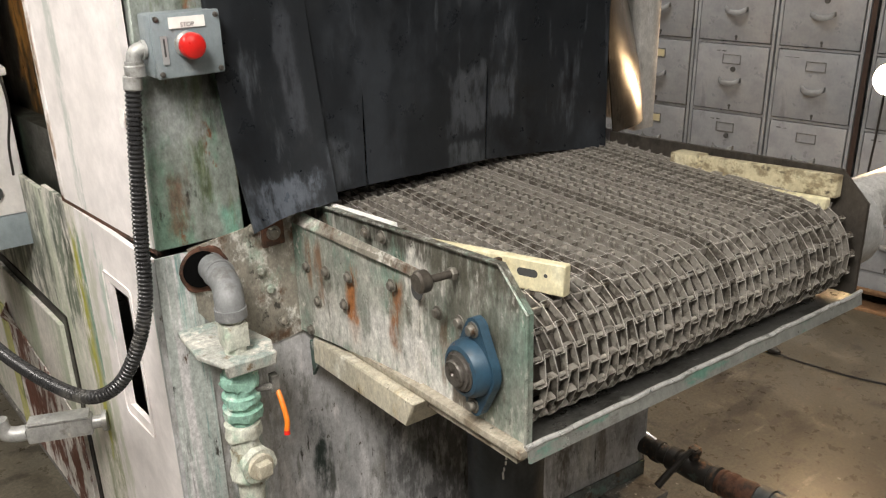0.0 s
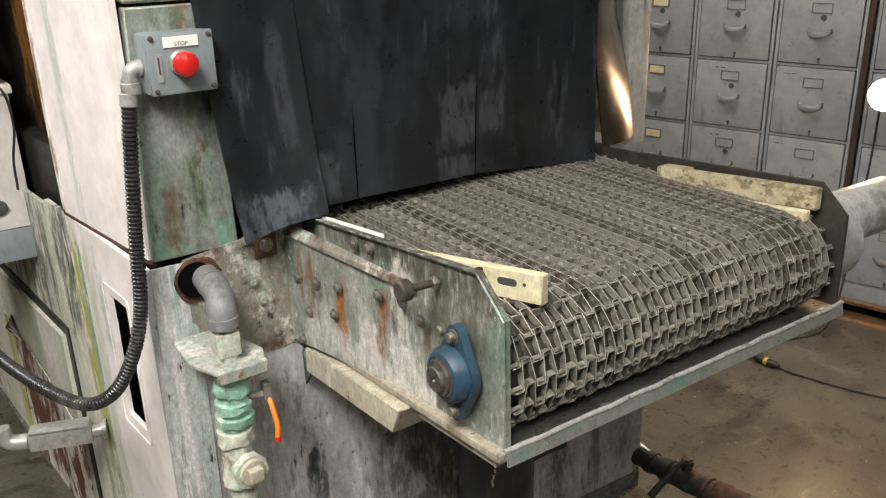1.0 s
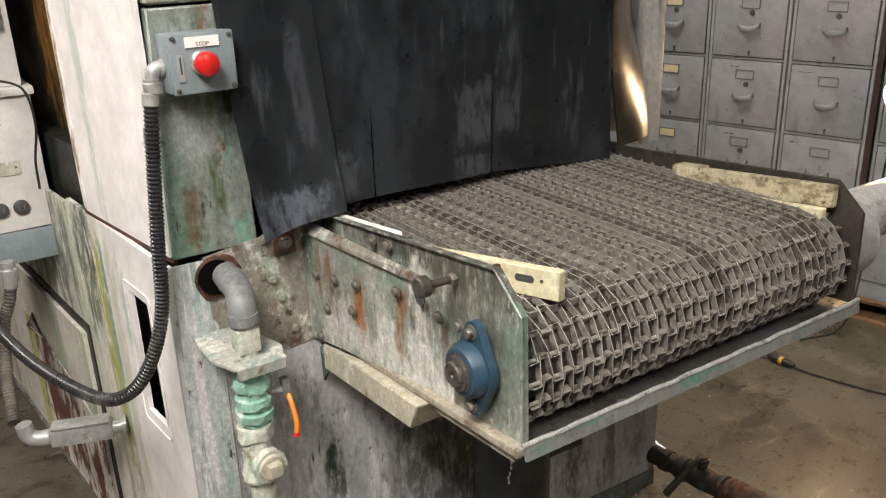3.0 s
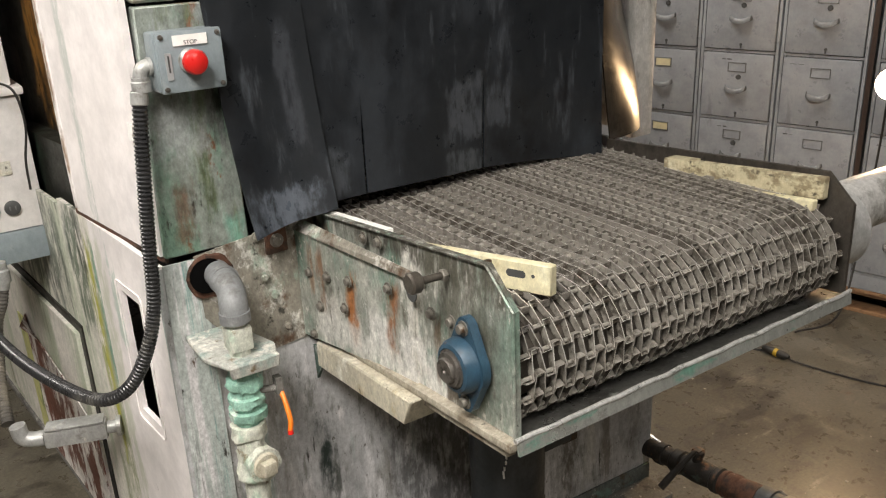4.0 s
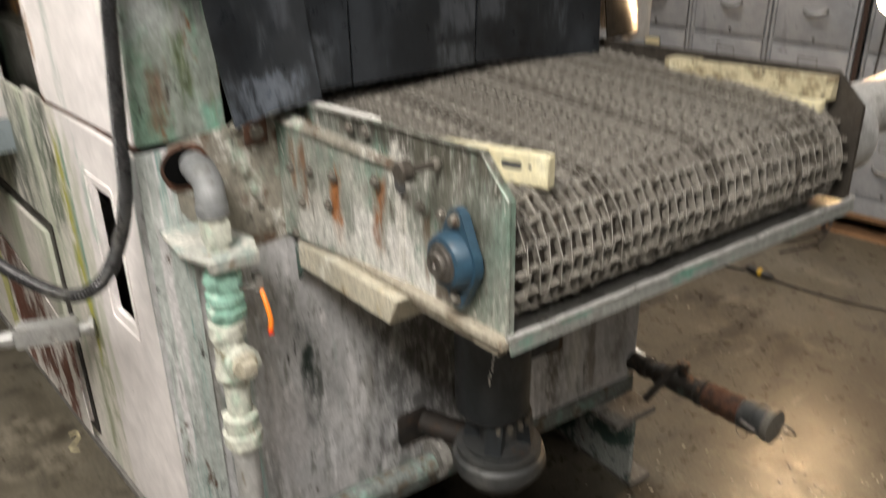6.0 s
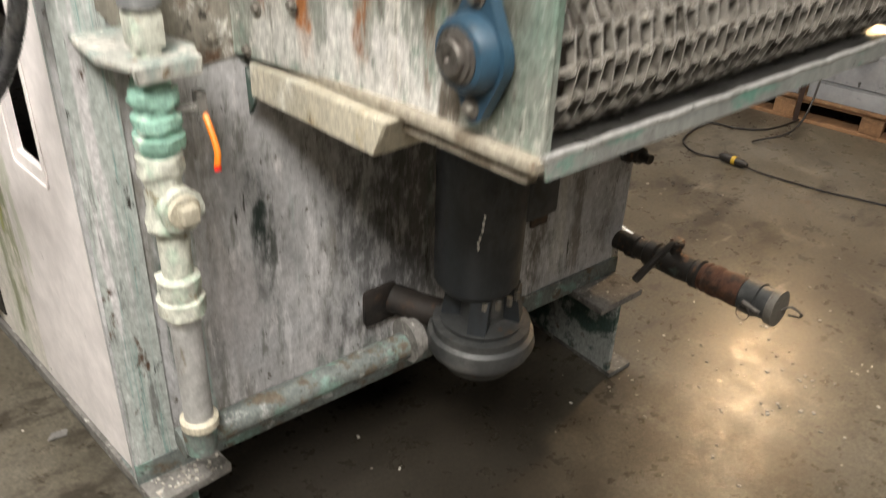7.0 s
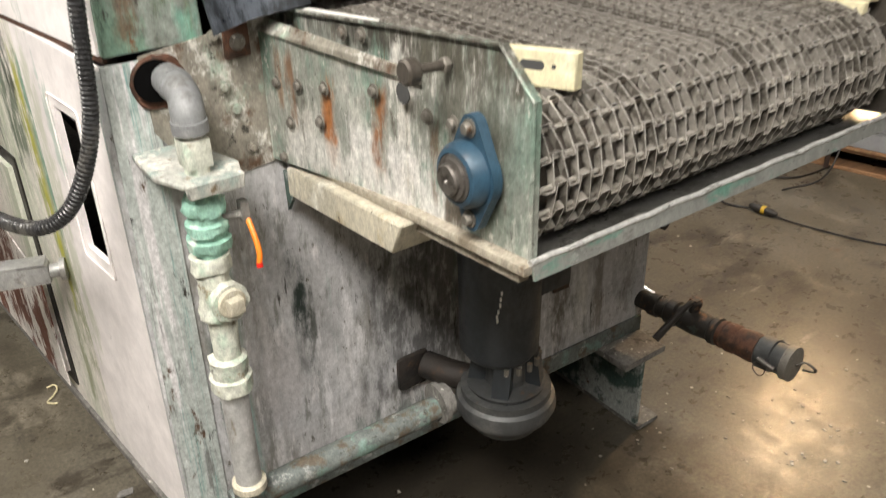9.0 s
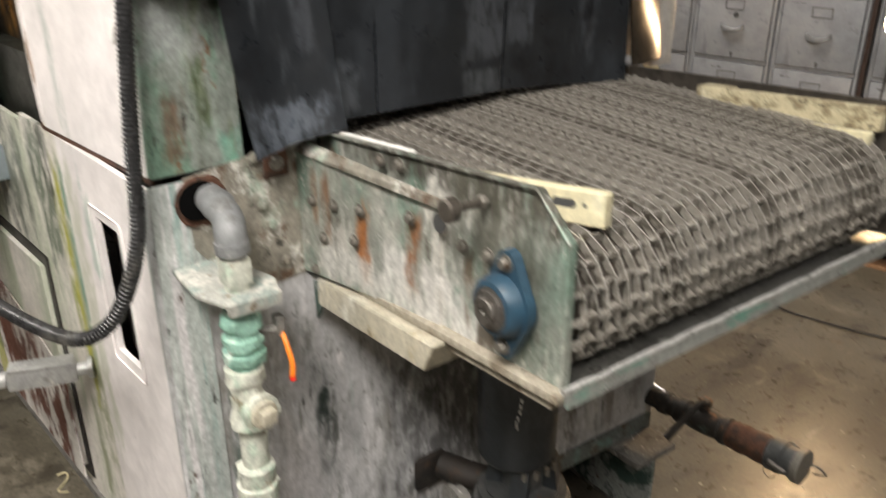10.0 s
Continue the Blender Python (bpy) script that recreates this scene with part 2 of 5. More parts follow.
surface("trough_cream", (0.52, 0.48, 0.38), [((0.36, 0.28, 0.15), (9, 9, 7), 0.52, 0.68, 1.0), ((0.70, 0.68, 0.60), (12, 12, 8), 0.54, 0.66, 4.0), (GRIME, (30, 30, 30), 0.64, 0.71, 8.0)], 0.5, 0.0, bump=0.2, grain=0.75)
surface("belt_wire", (0.34, 0.315, 0.28), [((0.10, 0.088, 0.072), (30, 30, 30), 0.46, 0.62, 1.0), ((0.40, 0.37, 0.33), (44, 44, 44), 0.58, 0.70, 5.0)], 0.45, 0.35, bump=0.2, bump_scale=90, vary=0.02)
surface("belt_wire_edge", (0.70, 0.67, 0.62), [((0.34, 0.31, 0.27), (50, 50, 50), 0.48, 0.64, 1.0)], 0.30, 0.45, bump=0.1, vary=0.02, grain=0.3)
surface("flap_sheet", (0.085, 0.07, 0.055), [((0.04, 0.034, 0.028), (10, 10, 5), 0.5, 0.66, 1.0), ((0.11, 0.09, 0.07), (20, 20, 6), 0.58, 0.70, 4.0)], 0.21, 0.5, bump=0.08, bump_scale=14, rough_var=0.05)
surface("manifold_paint", (0.17, 0.19, 0.18), [((0.20, 0.30, 0.26), (14, 14, 14), 0.50, 0.62, 1.0), ((0.40, 0.41, 0.39), (22, 22, 22), 0.57, 0.65, 4.0), ((0.13, 0.105, 0.075), (18, 18, 18), 0.52, 0.62, 7.0), (GRIME, (40, 40, 40), 0.60, 0.67, 10.0)], 0.6, 0.1, bump=0.5, bump_scale=50, grain=0.75)
surface("belt_rod", (0.58, 0.55, 0.50), [((0.12, 0.10, 0.08), (30, 30, 30), 0.48, 0.62, 2.0)], 0.4, 0.7, bump=0.1, vary=0.1)
surface("cream_plastic", (0.70, 0.64, 0.43), [((0.55, 0.47, 0.26), (8, 12, 12), 0.52, 0.70, 1.0), ((0.12, 0.09, 0.05), (24, 26, 40), 0.62, 0.70, 5.0), ((0.78, 0.74, 0.55), (16, 16, 16), 0.54, 0.68, 8.0)], 0.5, bump=0.15)
surface("worn_plastic", (0.55, 0.49, 0.33), [((0.26, 0.21, 0.13), (14, 18, 26), 0.48, 0.58, 1.0), ((0.08, 0.065, 0.045), (22, 22, 34), 0.58, 0.67, 5.0), ((0.72, 0.68, 0.5), (16, 16, 16), 0.56, 0.68, 8.0)], 0.55, bump=0.2)
surface("blue_casting", (0.028, 0.068, 0.108), [((0.03, 0.05, 0.07), (24, 24, 24), 0.50, 0.64, 1.0), (RUST, (40, 40, 40), 0.66, 0.72, 5.0)], 0.4, 0.1, bump=0.25, bump_scale=80)
surface("bare_steel", (0.19, 0.175, 0.16), [((0.08, 0.07, 0.06), (60, 60, 60), 0.46, 0.62, 1.0)], 0.46, 0.75, bump=0.2)
surface("grey_bolt", (0.20, 0.185, 0.16), [(BROWN, (60, 60, 60), 0.60, 0.70, 1.0), (CHALK, (70, 70, 70), 0.62, 0.70, 4.0)], 0.55, 0.5, bump=0.3)
surface("rust_metal", (0.115, 0.050, 0.028), [((0.045, 0.025, 0.016), (24, 24, 24), 0.46, 0.60, 1.0), (CHALK, (36, 36, 36), 0.66, 0.72, 5.0)], 0.75, 0.1, bump=0.6, bump_scale=60, grain=0.75)
surface("grey_pvc", (0.20, 0.205, 0.21), [((0.30, 0.30, 0.29), (20, 20, 20), 0.54, 0.68, 1.0), ((0.13, 0.125, 0.12), (14, 14, 14), 0.54, 0.66, 4.0)], 0.5, bump=0.15)
surface("green_brass", (0.27, 0.47, 0.38), [((0.52, 0.62, 0.54), (22, 22, 22), 0.52, 0.64, 1.0), ((0.12, 0.30, 0.24), (18, 18, 18), 0.56, 0.68, 4.0), (BROWN, (40, 40, 40), 0.66, 0.72, 7.0)], 0.65, bump=0.5, bump_scale=70, grain=0.75)
surface("scaled_pipe", (0.59, 0.60, 0.52), [((0.42, 0.52, 0.42), (18, 18, 10), 0.50, 0.64, 1.0), ((0.30, 0.25, 0.16), (26, 26, 22), 0.58, 0.67, 5.0), ((0.10, 0.10, 0.09), (44, 44, 26), 0.64, 0.70, 9.0)], 0.7, bump=0.7, bump_scale=70, grain=0.75)
surface("galvanised_pipe", (0.50, 0.50, 0.49), [((0.66, 0.64, 0.64), (16, 16, 5), 0.50, 0.66, 1.0), ((0.30, 0.27, 0.22), (24, 24, 8), 0.60, 0.70, 5.0)], 0.45, 0.35, bump=0.2)
surface("scaled_bracket", (0.44, 0.44, 0.40), [((0.30, 0.36, 0.33), (20, 20, 12), 0.48, 0.60, 1.0), ((0.66, 0.64, 0.58), (26, 26, 16), 0.54, 0.62, 4.0), ((0.20, 0.15, 0.09), (30, 30, 24), 0.60, 0.67, 8.0)], 0.7, bump=0.7, bump_scale=60, grain=0.75)
surface("orange_grip", (0.85, 0.22, 0.015), [((0.6, 0.12, 0.01), (60, 60, 60), 0.55, 0.7, 1.0)], 0.45, bump=0.1, grain=0.1)
surface("red_plastic", (0.62, 0.018, 0.015), [], 0.28, bump=0.03, rough_var=0.06, grain=0.1)
surface("box_grey", (0.24, 0.28, 0.30), [((0.32, 0.35, 0.36), (20, 20, 20), 0.54, 0.7, 1.0), (GRIME, (44, 44, 44), 0.68, 0.74, 3.0)], 0.42, 0.1, bump=0.1, bump_scale=120, grain=0.2)
surface("label_white", (0.86, 0.85, 0.82), [((0.72, 0.60, 0.30), (30, 30, 60), 0.60, 0.72, 2.0)], 0.6, bump=0.03, grain=0.1)
surface("hole_shade_black", (0.004, 0.004, 0.004), [], 0.9, bump=0, spec=0.03)
surface("print_dark", (0.06, 0.06, 0.06), [], 0.6, bump=0, grain=0.1)
surface("plate_silver", (0.46, 0.47, 0.48), [], 0.4, 0.4, bump=0.05, grain=0.1)
# The bluish mark on the curled foot is gloss put into the colour.
surface("black_rubber_sheet", (0.014, 0.016, 0.019), [((0.030, 0.034, 0.040), (6, 6, 2.4), 0.48, 0.68, 1.0), ((0.075, 0.083, 0.095), (13, 13, 2.6), 0.58, 0.74, 4.0), ((0.34, 0.35, 0.36), (70, 70, 34), 0.70, 0.75, 7.0), ((0.006, 0.006, 0.007), (5, 5, 4), 0.54, 0.68, 9.0), ((0.05, 0.056, 0.064), (30, 30, 5), 0.58, 0.72, 14.0)], 0.37, bump=0.16, bump_scale=16, rough_var=0.16, spec=0.42, marks=[('x', 0.66, 0.05, 1.32, 1.45, (0.085, 0.092, 0.105), 0.6), ('x', 0.755, 0.03, 1.33, 1.43, (0.075, 0.082, 0.095), 0.6), ('x', 0.66, 0.05, 1.25, 1.30, (0.11, 0.12, 0.13), 0.5), ('x', 0.35, 0.03, 1.27, 1.36, (0.10, 0.11, 0.125), 0.6), ('x', 0.23, 0.07, 1.24, 1.32, (0.11, 0.125, 0.15), 0.8), ('x', 0.27, 0.02, 1.38, 1.60, (0.055, 0.06, 0.07), 0.6)], grain=0.3)
surface("black_flex", (0.022, 0.022, 0.023), [((0.10, 0.095, 0.085), (12, 12, 12), 0.56, 0.74, 1.0)], 0.28, bump=0.05, grain=0.1)
surface("dusty_flex", (0.075, 0.068, 0.06), [((0.14, 0.125, 0.10), (12, 12, 12), 0.46, 0.64, 1.0)], 0.6, bump=0.1)
surface("die_cast", (0.40, 0.40, 0.39), [((0.28, 0.27, 0.25), (30, 30, 30), 0.52, 0.66, 1.0), (CHALK, (24, 24, 24), 0.58, 0.70, 4.0)], 0.46, 0.35, bump=0.2)
surface("motor_paint", (0.026, 0.031, 0.036), [((0.050, 0.055, 0.060), (8, 8, 4), 0.50, 0.70, 1.0), ((0.02, 0.02, 0.02), (12, 12, 6), 0.54, 0.68, 4.0)], 0.5, 0.1, bump=0.15)
surface("pump_iron", (0.058, 0.060, 0.060), [((0.12, 0.12, 0.115), (9, 9, 14), 0.48, 0.66, 1.0), (BROWN, (20, 20, 20), 0.60, 0.70, 4.0)], 0.5, 0.3, bump=0.3)
surface("skid_green", (0.055, 0.095, 0.08), [((0.40, 0.42, 0.40), (9, 9, 9), 0.46, 0.56, 1.0), (BROWN, (16, 16, 16), 0.58, 0.68, 4.0), ((0.03, 0.035, 0.03), (8, 8, 8), 0.54, 0.68, 7.0)], 0.6, 0.1, bump=0.4, grain=0.75)
surface("crusted_flange", (0.20, 0.19, 0.175), [(CHALK, (60, 60, 60), 0.60, 0.66, 1.0), ((0.09, 0.085, 0.075), (20, 20, 20), 0.50, 0.64, 4.0)], 0.75, bump=0.7, bump_scale=80, grain=0.75)
surface("cabinet_paint", (0.305, 0.315, 0.335), [((0.36, 0.365, 0.38), (6, 6, 6), 0.50, 0.70, 1.0), ((0.20, 0.205, 0.215), (11, 11, 3), 0.60, 0.74, 4.0), (GRIME, (46, 46, 46), 0.71, 0.75, 8.0)], 0.36, 0.1, bump=0.06, bump_scale=90, vary=0.05, grain=0.15)
surface("cabinet_gap", (0.03, 0.03, 0.032), [], 0.7, bump=0)
surface("handle_metal", (0.15, 0.15, 0.15), [((0.08, 0.078, 0.075), (40, 40, 40), 0.52, 0.68, 1.0)], 0.5, 0.1, bump=0.1)
surface("yellow_card", (0.66, 0.58, 0.36), [], 0.7, bump=0.05, grain=0.1)
surface("pallet_wood", (0.27, 0.15, 0.075), [((0.15, 0.08, 0.04), (3, 16, 30), 0.48, 0.66, 1.0), ((0.36, 0.23, 0.12), (4, 20, 40), 0.56, 0.70, 4.0)], 0.75, bump=0.4, vary=0.15)
surface("strap_brown", (0.055, 0.035, 0.028), [], 0.5, 0.3, bump=0.1)
# The large round mark before the washer joins a wet stain with painted shade.
surface("concrete_floor", (0.118, 0.102, 0.074), [((0.165, 0.148, 0.118), (1.1, 1.1, 1), 0.46, 0.66, 1.0), ((0.070, 0.058, 0.042), (1.7, 1.7, 1), 0.48, 0.68, 3.0), ((0.19, 0.165, 0.125), (6, 3.4, 1), 0.52, 0.66, 6.0), ((0.06, 0.05, 0.037), (4.2, 6.5, 1), 0.52, 0.64, 16.0), ((0.05, 0.042, 0.033), (26, 26, 1), 0.66, 0.72, 9.0), ((0.235, 0.21, 0.17), (3.0, 13, 1), 0.64, 0.74, 19.0), ((0.045, 0.038, 0.030), (9, 3.2, 1), 0.60, 0.70, 25.0), ((0.16, 0.085, 0.045), (4, 4, 1), 0.66, 0.76, 12.0)], 0.34, 0.0, bump=0.22, bump_scale=70, rough_var=0.14, marks=[('r', (0.50, -0.08), (0.74, 0.40), -1.0, 1.0, (0.024, 0.020, 0.015), 0.92), ('r', (0.40, 0.9), (0.30, 1.1), -1.0, 1.0, (0.06, 0.052, 0.042), 0.5), ('r', (0.62, -0.62), (0.10, 0.03), -1.0, 1.0, (0.17, 0.085, 0.04), 0.7)], grain=0.9)
surface("room_paint", (0.18, 0.175, 0.165), [((0.14, 0.135, 0.125), (0.8, 0.8, 0.5), 0.45, 0.7, 1.0)], 0.7, bump=0.1, grain=0.1)
surface("ceiling_paint", (0.32, 0.31, 0.30), [((0.27, 0.26, 0.25), (0.7, 0.7, 0.7), 0.45, 0.7, 1.0)], 0.8, bump=0.1, grain=0.1)
surface("recess_dark", (0.022, 0.019, 0.014), [((0.075, 0.068, 0.055), (6, 6, 2), 0.56, 0.72, 4.0), ((0.008, 0.008, 0.007), (5, 5, 2), 0.50, 0.66, 7.0)], 0.38, 0.2, bump=0.15, marks=[('y', 0.77, 0.06, 1.36, 2.3, (0.34, 0.165, 0.04), 0.95), ('y', 0.715, 0.025, 1.30, 2.3, (0.40, 0.26, 0.13), 0.8), ('y', 0.95, 0.05, 1.30, 1.50, (0.20, 0.185, 0.15), 0.7)])
surface("bed_steel", (0.17, 0.15, 0.122), [((0.09, 0.078, 0.062), (12, 12, 12), 0.48, 0.64, 1.0)], 0.5, 0.3, bump=0.2)
surface("inlet_rust", (0.028, 0.022, 0.018), [((0.075, 0.040, 0.022), (30, 30, 30), 0.56, 0.68, 1.0), ((0.012, 0.011, 0.010), (14, 14, 14), 0.50, 0.64, 4.0)], 0.7, 0.1, bump=0.5, bump_scale=60)
surface("grimy_block", (0.020, 0.021, 0.016), [((0.035, 0.060, 0.042), (9, 9, 3), 0.52, 0.66, 1.0), ((0.10, 0.050, 0.020), (14, 14, 6), 0.62, 0.70, 4.0), ((0.16, 0.17, 0.14), (40, 40, 20), 0.66, 0.72, 7.0)], 0.5, 0.1, bump=0.4)
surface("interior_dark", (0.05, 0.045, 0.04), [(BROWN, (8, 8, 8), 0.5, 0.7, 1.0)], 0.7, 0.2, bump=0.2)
surface("right_post_metal", (0.62, 0.60, 0.57), [((0.25, 0.235, 0.22), (14, 14, 5), 0.54, 0.64, 1.0), ((0.74, 0.72, 0.70), (20, 20, 7), 0.54, 0.66, 4.0)], 0.4, 0.2, bump=0.2)
surface("black_cable", (0.02, 0.018, 0.016), [], 0.5, bump=0)
surface("yellow_tape", (0.55, 0.36, 0.03), [], 0.5, bump=0)
surface("silver_tape", (0.60, 0.59, 0.57), [((0.35, 0.34, 0.32), (18, 18, 18), 0.5, 0.62, 1.0), (GRIME, (26, 26, 26), 0.62, 0.7, 4.0)], 0.45, 0.3, bump=0.5, bump_scale=40)
surface("debris", (0.40, 0.37, 0.32), [], 0.7, bump=0, island=True, vary=0.5)
surface("hose_black", (0.030, 0.026, 0.022), [((0.16, 0.08, 0.04), (26, 26, 26), 0.54, 0.66, 1.0), ((0.08, 0.10, 0.085), (18, 18, 18), 0.58, 0.68, 4.0)], 0.6, 0.2, bump=0.4, bump_scale=60)
surface("white_enclosure", (0.68, 0.65, 0.63), [((0.55, 0.50, 0.42), (8, 8, 5), 0.54, 0.70, 1.0), (RUST, (26, 26, 20), 0.66, 0.72, 4.0)], 0.5, bump=0.08, grain=0.12)
surface("yellow_green_strip", (0.55, 0.53, 0.22), [(MOSS, (18, 18, 6), 0.50, 0.66, 1.0)], 0.6, bump=0.2)


def glowing(name, colour, strength):
    m, nodes, links, bsdf = node_mat(name)
    bsdf.inputs["Base Color"].default_value = (*colour, 1)
    bsdf.inputs["Emission Color"].default_value = (*colour, 1)
    bsdf.inputs["Emission Strength"].default_value = strength
    return m


glowing("tube_glow", (1.0, 0.95, 0.88), 6.0)
glowing("bulb_glow", (1.0, 0.66, 0.35), 620.0)

# ---- building helpers ----
ORIGIN = {}


def thing(name, at, label, category, group="", kind=""):
    ob = new(name)
    ob.empty_display_size = 0.05
    ob.matrix_basis = Matrix.Translation(at)
    ORIGIN[ob] = Vector(at)
    return tagged(ob, label, category, group, kind)


def finish(bm, sharp=35):
    bmesh.ops.recalc_face_normals(bm, faces=bm.faces[:])
    limit = radians(sharp)
    for f in bm.faces:
        f.smooth = True
    for e in bm.edges:
        if len(e.link_faces) != 2 or e.calc_face_angle(0) > limit:
            e.smooth = False


def to_mesh(name, bm, mat):
    finish(bm)
    me = bpy.data.meshes.new(name)
    bm.to_mesh(me)
    bm.free()
    me.materials.append(MATS[mat])
    return me


def part(name, bm, mat, parent=None, label=""):
    """Links a bmesh in world coordinates as one mesh object under a thing or a part."""
    ob = new(name, to_mesh(name, bm, mat))
    hang(ob, parent)
    return tagged(ob, label)


def hang(ob, parent):
    if parent is not None:
        ob.parent = parent
        if parent in ORIGIN:
            ob.matrix_parent_inverse = Matrix.Translation(-ORIGIN[parent])


def solid(name, bm, mat, label, category="", kind="", group=""):
    return tagged(part(name, bm, mat), label, category, group, kind)


def B():
    return bmesh.new()


def merge(bm, other):
    me = bpy.data.meshes.new("tmp")
    other.to_mesh(me)
    other.free()
    bm.from_mesh(me)
    bpy.data.meshes.remove(me)
    return bm


def box(x0, x1, y0, y1, z0, z1, bevel=0.0, into=None, m=None):
    b = B()
    bmesh.ops.create_cube(b, size=1.0)
    for v in b.verts:
        v.co = Vector((x0 + (v.co.x + 0.5) * (x1 - x0), y0 + (v.co.y + 0.5) * (y1 - y0), z0 + (v.co.z + 0.5) * (z1 - z0)))
    if bevel:
        bmesh.ops.bevel(b, geom=b.edges[:], offset=bevel, segments=2, affect="EDGES", profile=0.6)
    if m is not None:
        b.transform(m)
    return b if into is None else merge(into, b)


def lathe(profile, p0, axis, seg=20, into=None):
    """A turned body: profile of (distance along the axis, radius), from p0 along axis."""
    b = B()
    p0, axis = Vector(p0), Vector(axis).normalized()
    u = axis.orthogonal().normalized()
    w = axis.cross(u)
    rings = []
    for d, r in profile:
        rings.append([b.verts.new(p0 + axis * d + (u * math.cos(a) + w * math.sin(a)) * max(r, 1e-5)) for a in (2 * math.pi * k / seg for k in range(seg))])
    for a, c in zip(rings, rings[1:]):
        for k in range(seg):
            b.faces.new((a[k], a[(k + 1) % seg], c[(k + 1) % seg], c[k]))
    b.faces.new(rings[0])
    b.faces.new(rings[-1])
    return b if into is None else merge(into, b)


def cyl(p0, p1, r, seg=16, bevel=0.0, into=None):
    d = (Vector(p1) - Vector(p0)).length
    e = min(bevel, d / 3)
    prof = [(0, r), (d, r)] if not e else [(0, r - e), (e, r), (d - e, r), (d, r - e)]
    return lathe(prof, p0, Vector(p1) - Vector(p0), seg, into)


def spline(points, steps=8):
    pts = [Vector(p) for p in points]
    pts = [pts[0] * 2 - pts[1]] + pts + [pts[-1] * 2 - pts[-2]]
    out = []
    for a, b, c, d in zip(pts, pts[1:], pts[2:], pts[3:]):
        for k in range(steps):
            t = k / steps
            out.append(0.5 * ((2 * b) + (c - a) * t + (2 * a - 5 * b + 4 * c - d) * t * t + (3 * b - a - 3 * c + d) * t ** 3))
    out.append(pts[-2])
    return out


def even(pts, step):
    out, left = [pts[0].copy()], step
    for a, b in zip(pts, pts[1:]):
        d = (b - a).length
        while d >= left:
            a = a + (b - a) * (left / d)
            d -= left
            out.append(a.copy())
            left = step
        left -= d
    return out


def tube(pts, radius, seg=10, into=None):
    """A hose along pts; radius: a number or a function of the ring's index."""
    b = B()
    up, rings = None, []
    for i, p in enumerate(pts):
        t = (pts[min(i + 1, len(pts) - 1)] - pts[max(i - 1, 0)]).normalized()
        up = t.orthogonal().normalized() if up is None else (up - t * up.dot(t)).normalized()
        w = t.cross(up)
        r = radius(i) if callable(radius) else radius
        rings.append([b.verts.new(p + (up * math.cos(a) + w * math.sin(a)) * r) for a in (2 * math.pi * k / seg for k in range(seg))])
    for a, c in zip(rings, rings[1:]):
        for k in range(seg):
            b.faces.new((a[k], a[(k + 1) % seg], c[(k + 1) % seg], c[k]))
    b.faces.new(rings[0])
    b.faces.new(rings[-1])
    return b if into is None else merge(into, b)


def ribbed(points, r, pitch, seg=12):
    """A corrugated conduit along a smooth curve."""
    pts = even(spline(points, 14), pitch / 4)
    return tube(pts, lambda i: r * (1.0, 1.0, 0.86, 0.86)[i % 4], seg)


def slab(points, thick, into=None, bevel=0.0):
    """A plate: a polygon in space, thickened against its normal."""
    b = B()
    vs = [b.verts.new(Vector(p)) for p in points]
    f = b.faces.new(vs)
    f.normal_update()
    n = f.normal.copy()
    got = bmesh.ops.extrude_face_region(b, geom=[f])
    for v in got["geom"]:
        if isinstance(v, bmesh.types.BMVert):
            v.co -= n * thick
    if bevel:
        bmesh.ops.recalc_face_normals(b, faces=b.faces[:])
        bmesh.ops.bevel(b, geom=b.edges[:], offset=bevel, segments=1, affect="EDGES")
    return b if into is None else merge(into, b)


def sheet(nu, nv, at, thick):
    """A bent sheet: at(u, v) gives its points, thickened along its normals."""
    b = B()
    grid = [[Vector(at(i / nu, j / nv)) for j in range(nv + 1)] for i in range(nu + 1)]
    front = [[b.verts.new(p) for p in row] for row in grid]
    back = []
    for i in range(nu + 1):
        row = []
        for j in range(nv + 1):
            du = grid[min(i + 1, nu)][j] - grid[max(i - 1, 0)][j]
            dv = grid[i][min(j + 1, nv)] - grid[i][max(j - 1, 0)]
            row.append(b.verts.new(grid[i][j] + du.cross(dv).normalized() * thick))
        back.append(row)
    for i in range(nu):
        for j in range(nv):
            b.faces.new((front[i][j], front[i + 1][j], front[i + 1][j + 1], front[i][j + 1]))
            b.faces.new((back[i][j], back[i][j + 1], back[i + 1][j + 1], back[i + 1][j]))
    for i in range(nu):
        b.faces.new((front[i][0], back[i][0], back[i + 1][0], front[i + 1][0]))
        b.faces.new((front[i][nv], front[i + 1][nv], back[i + 1][nv], back[i][nv]))
    for j in range(nv):
        b.faces.new((front[0][j], front[0][j + 1], back[0][j + 1], back[0][j]))
        b.faces.new((front[nu][j], back[nu][j], back[nu][j + 1], front[nu][j + 1]))
    return b


def dense(profile, step=0.005):
    out = [profile[0]]
    for (d0, r0), (d1, r1) in zip(profile, profile[1:]):
        n = max(1, int(math.hypot(d1 - d0, r1 - r0) / step))
        out += [(d0 + (d1 - d0) * k / n, r0 + (r1 - r0) * k / n) for k in range(1, n + 1)]
    return out


def crust(b, amount=0.0018, scale=55.0):
    """Uneven scale on a surface: every corner shifted along its normal by a noise."""
    b.normal_update()
    for v in b.verts:
        v.co += v.normal * amount * (noise.noise(v.co * scale) + 0.6 * noise.noise(v.co * scale * 2.7))
    return b


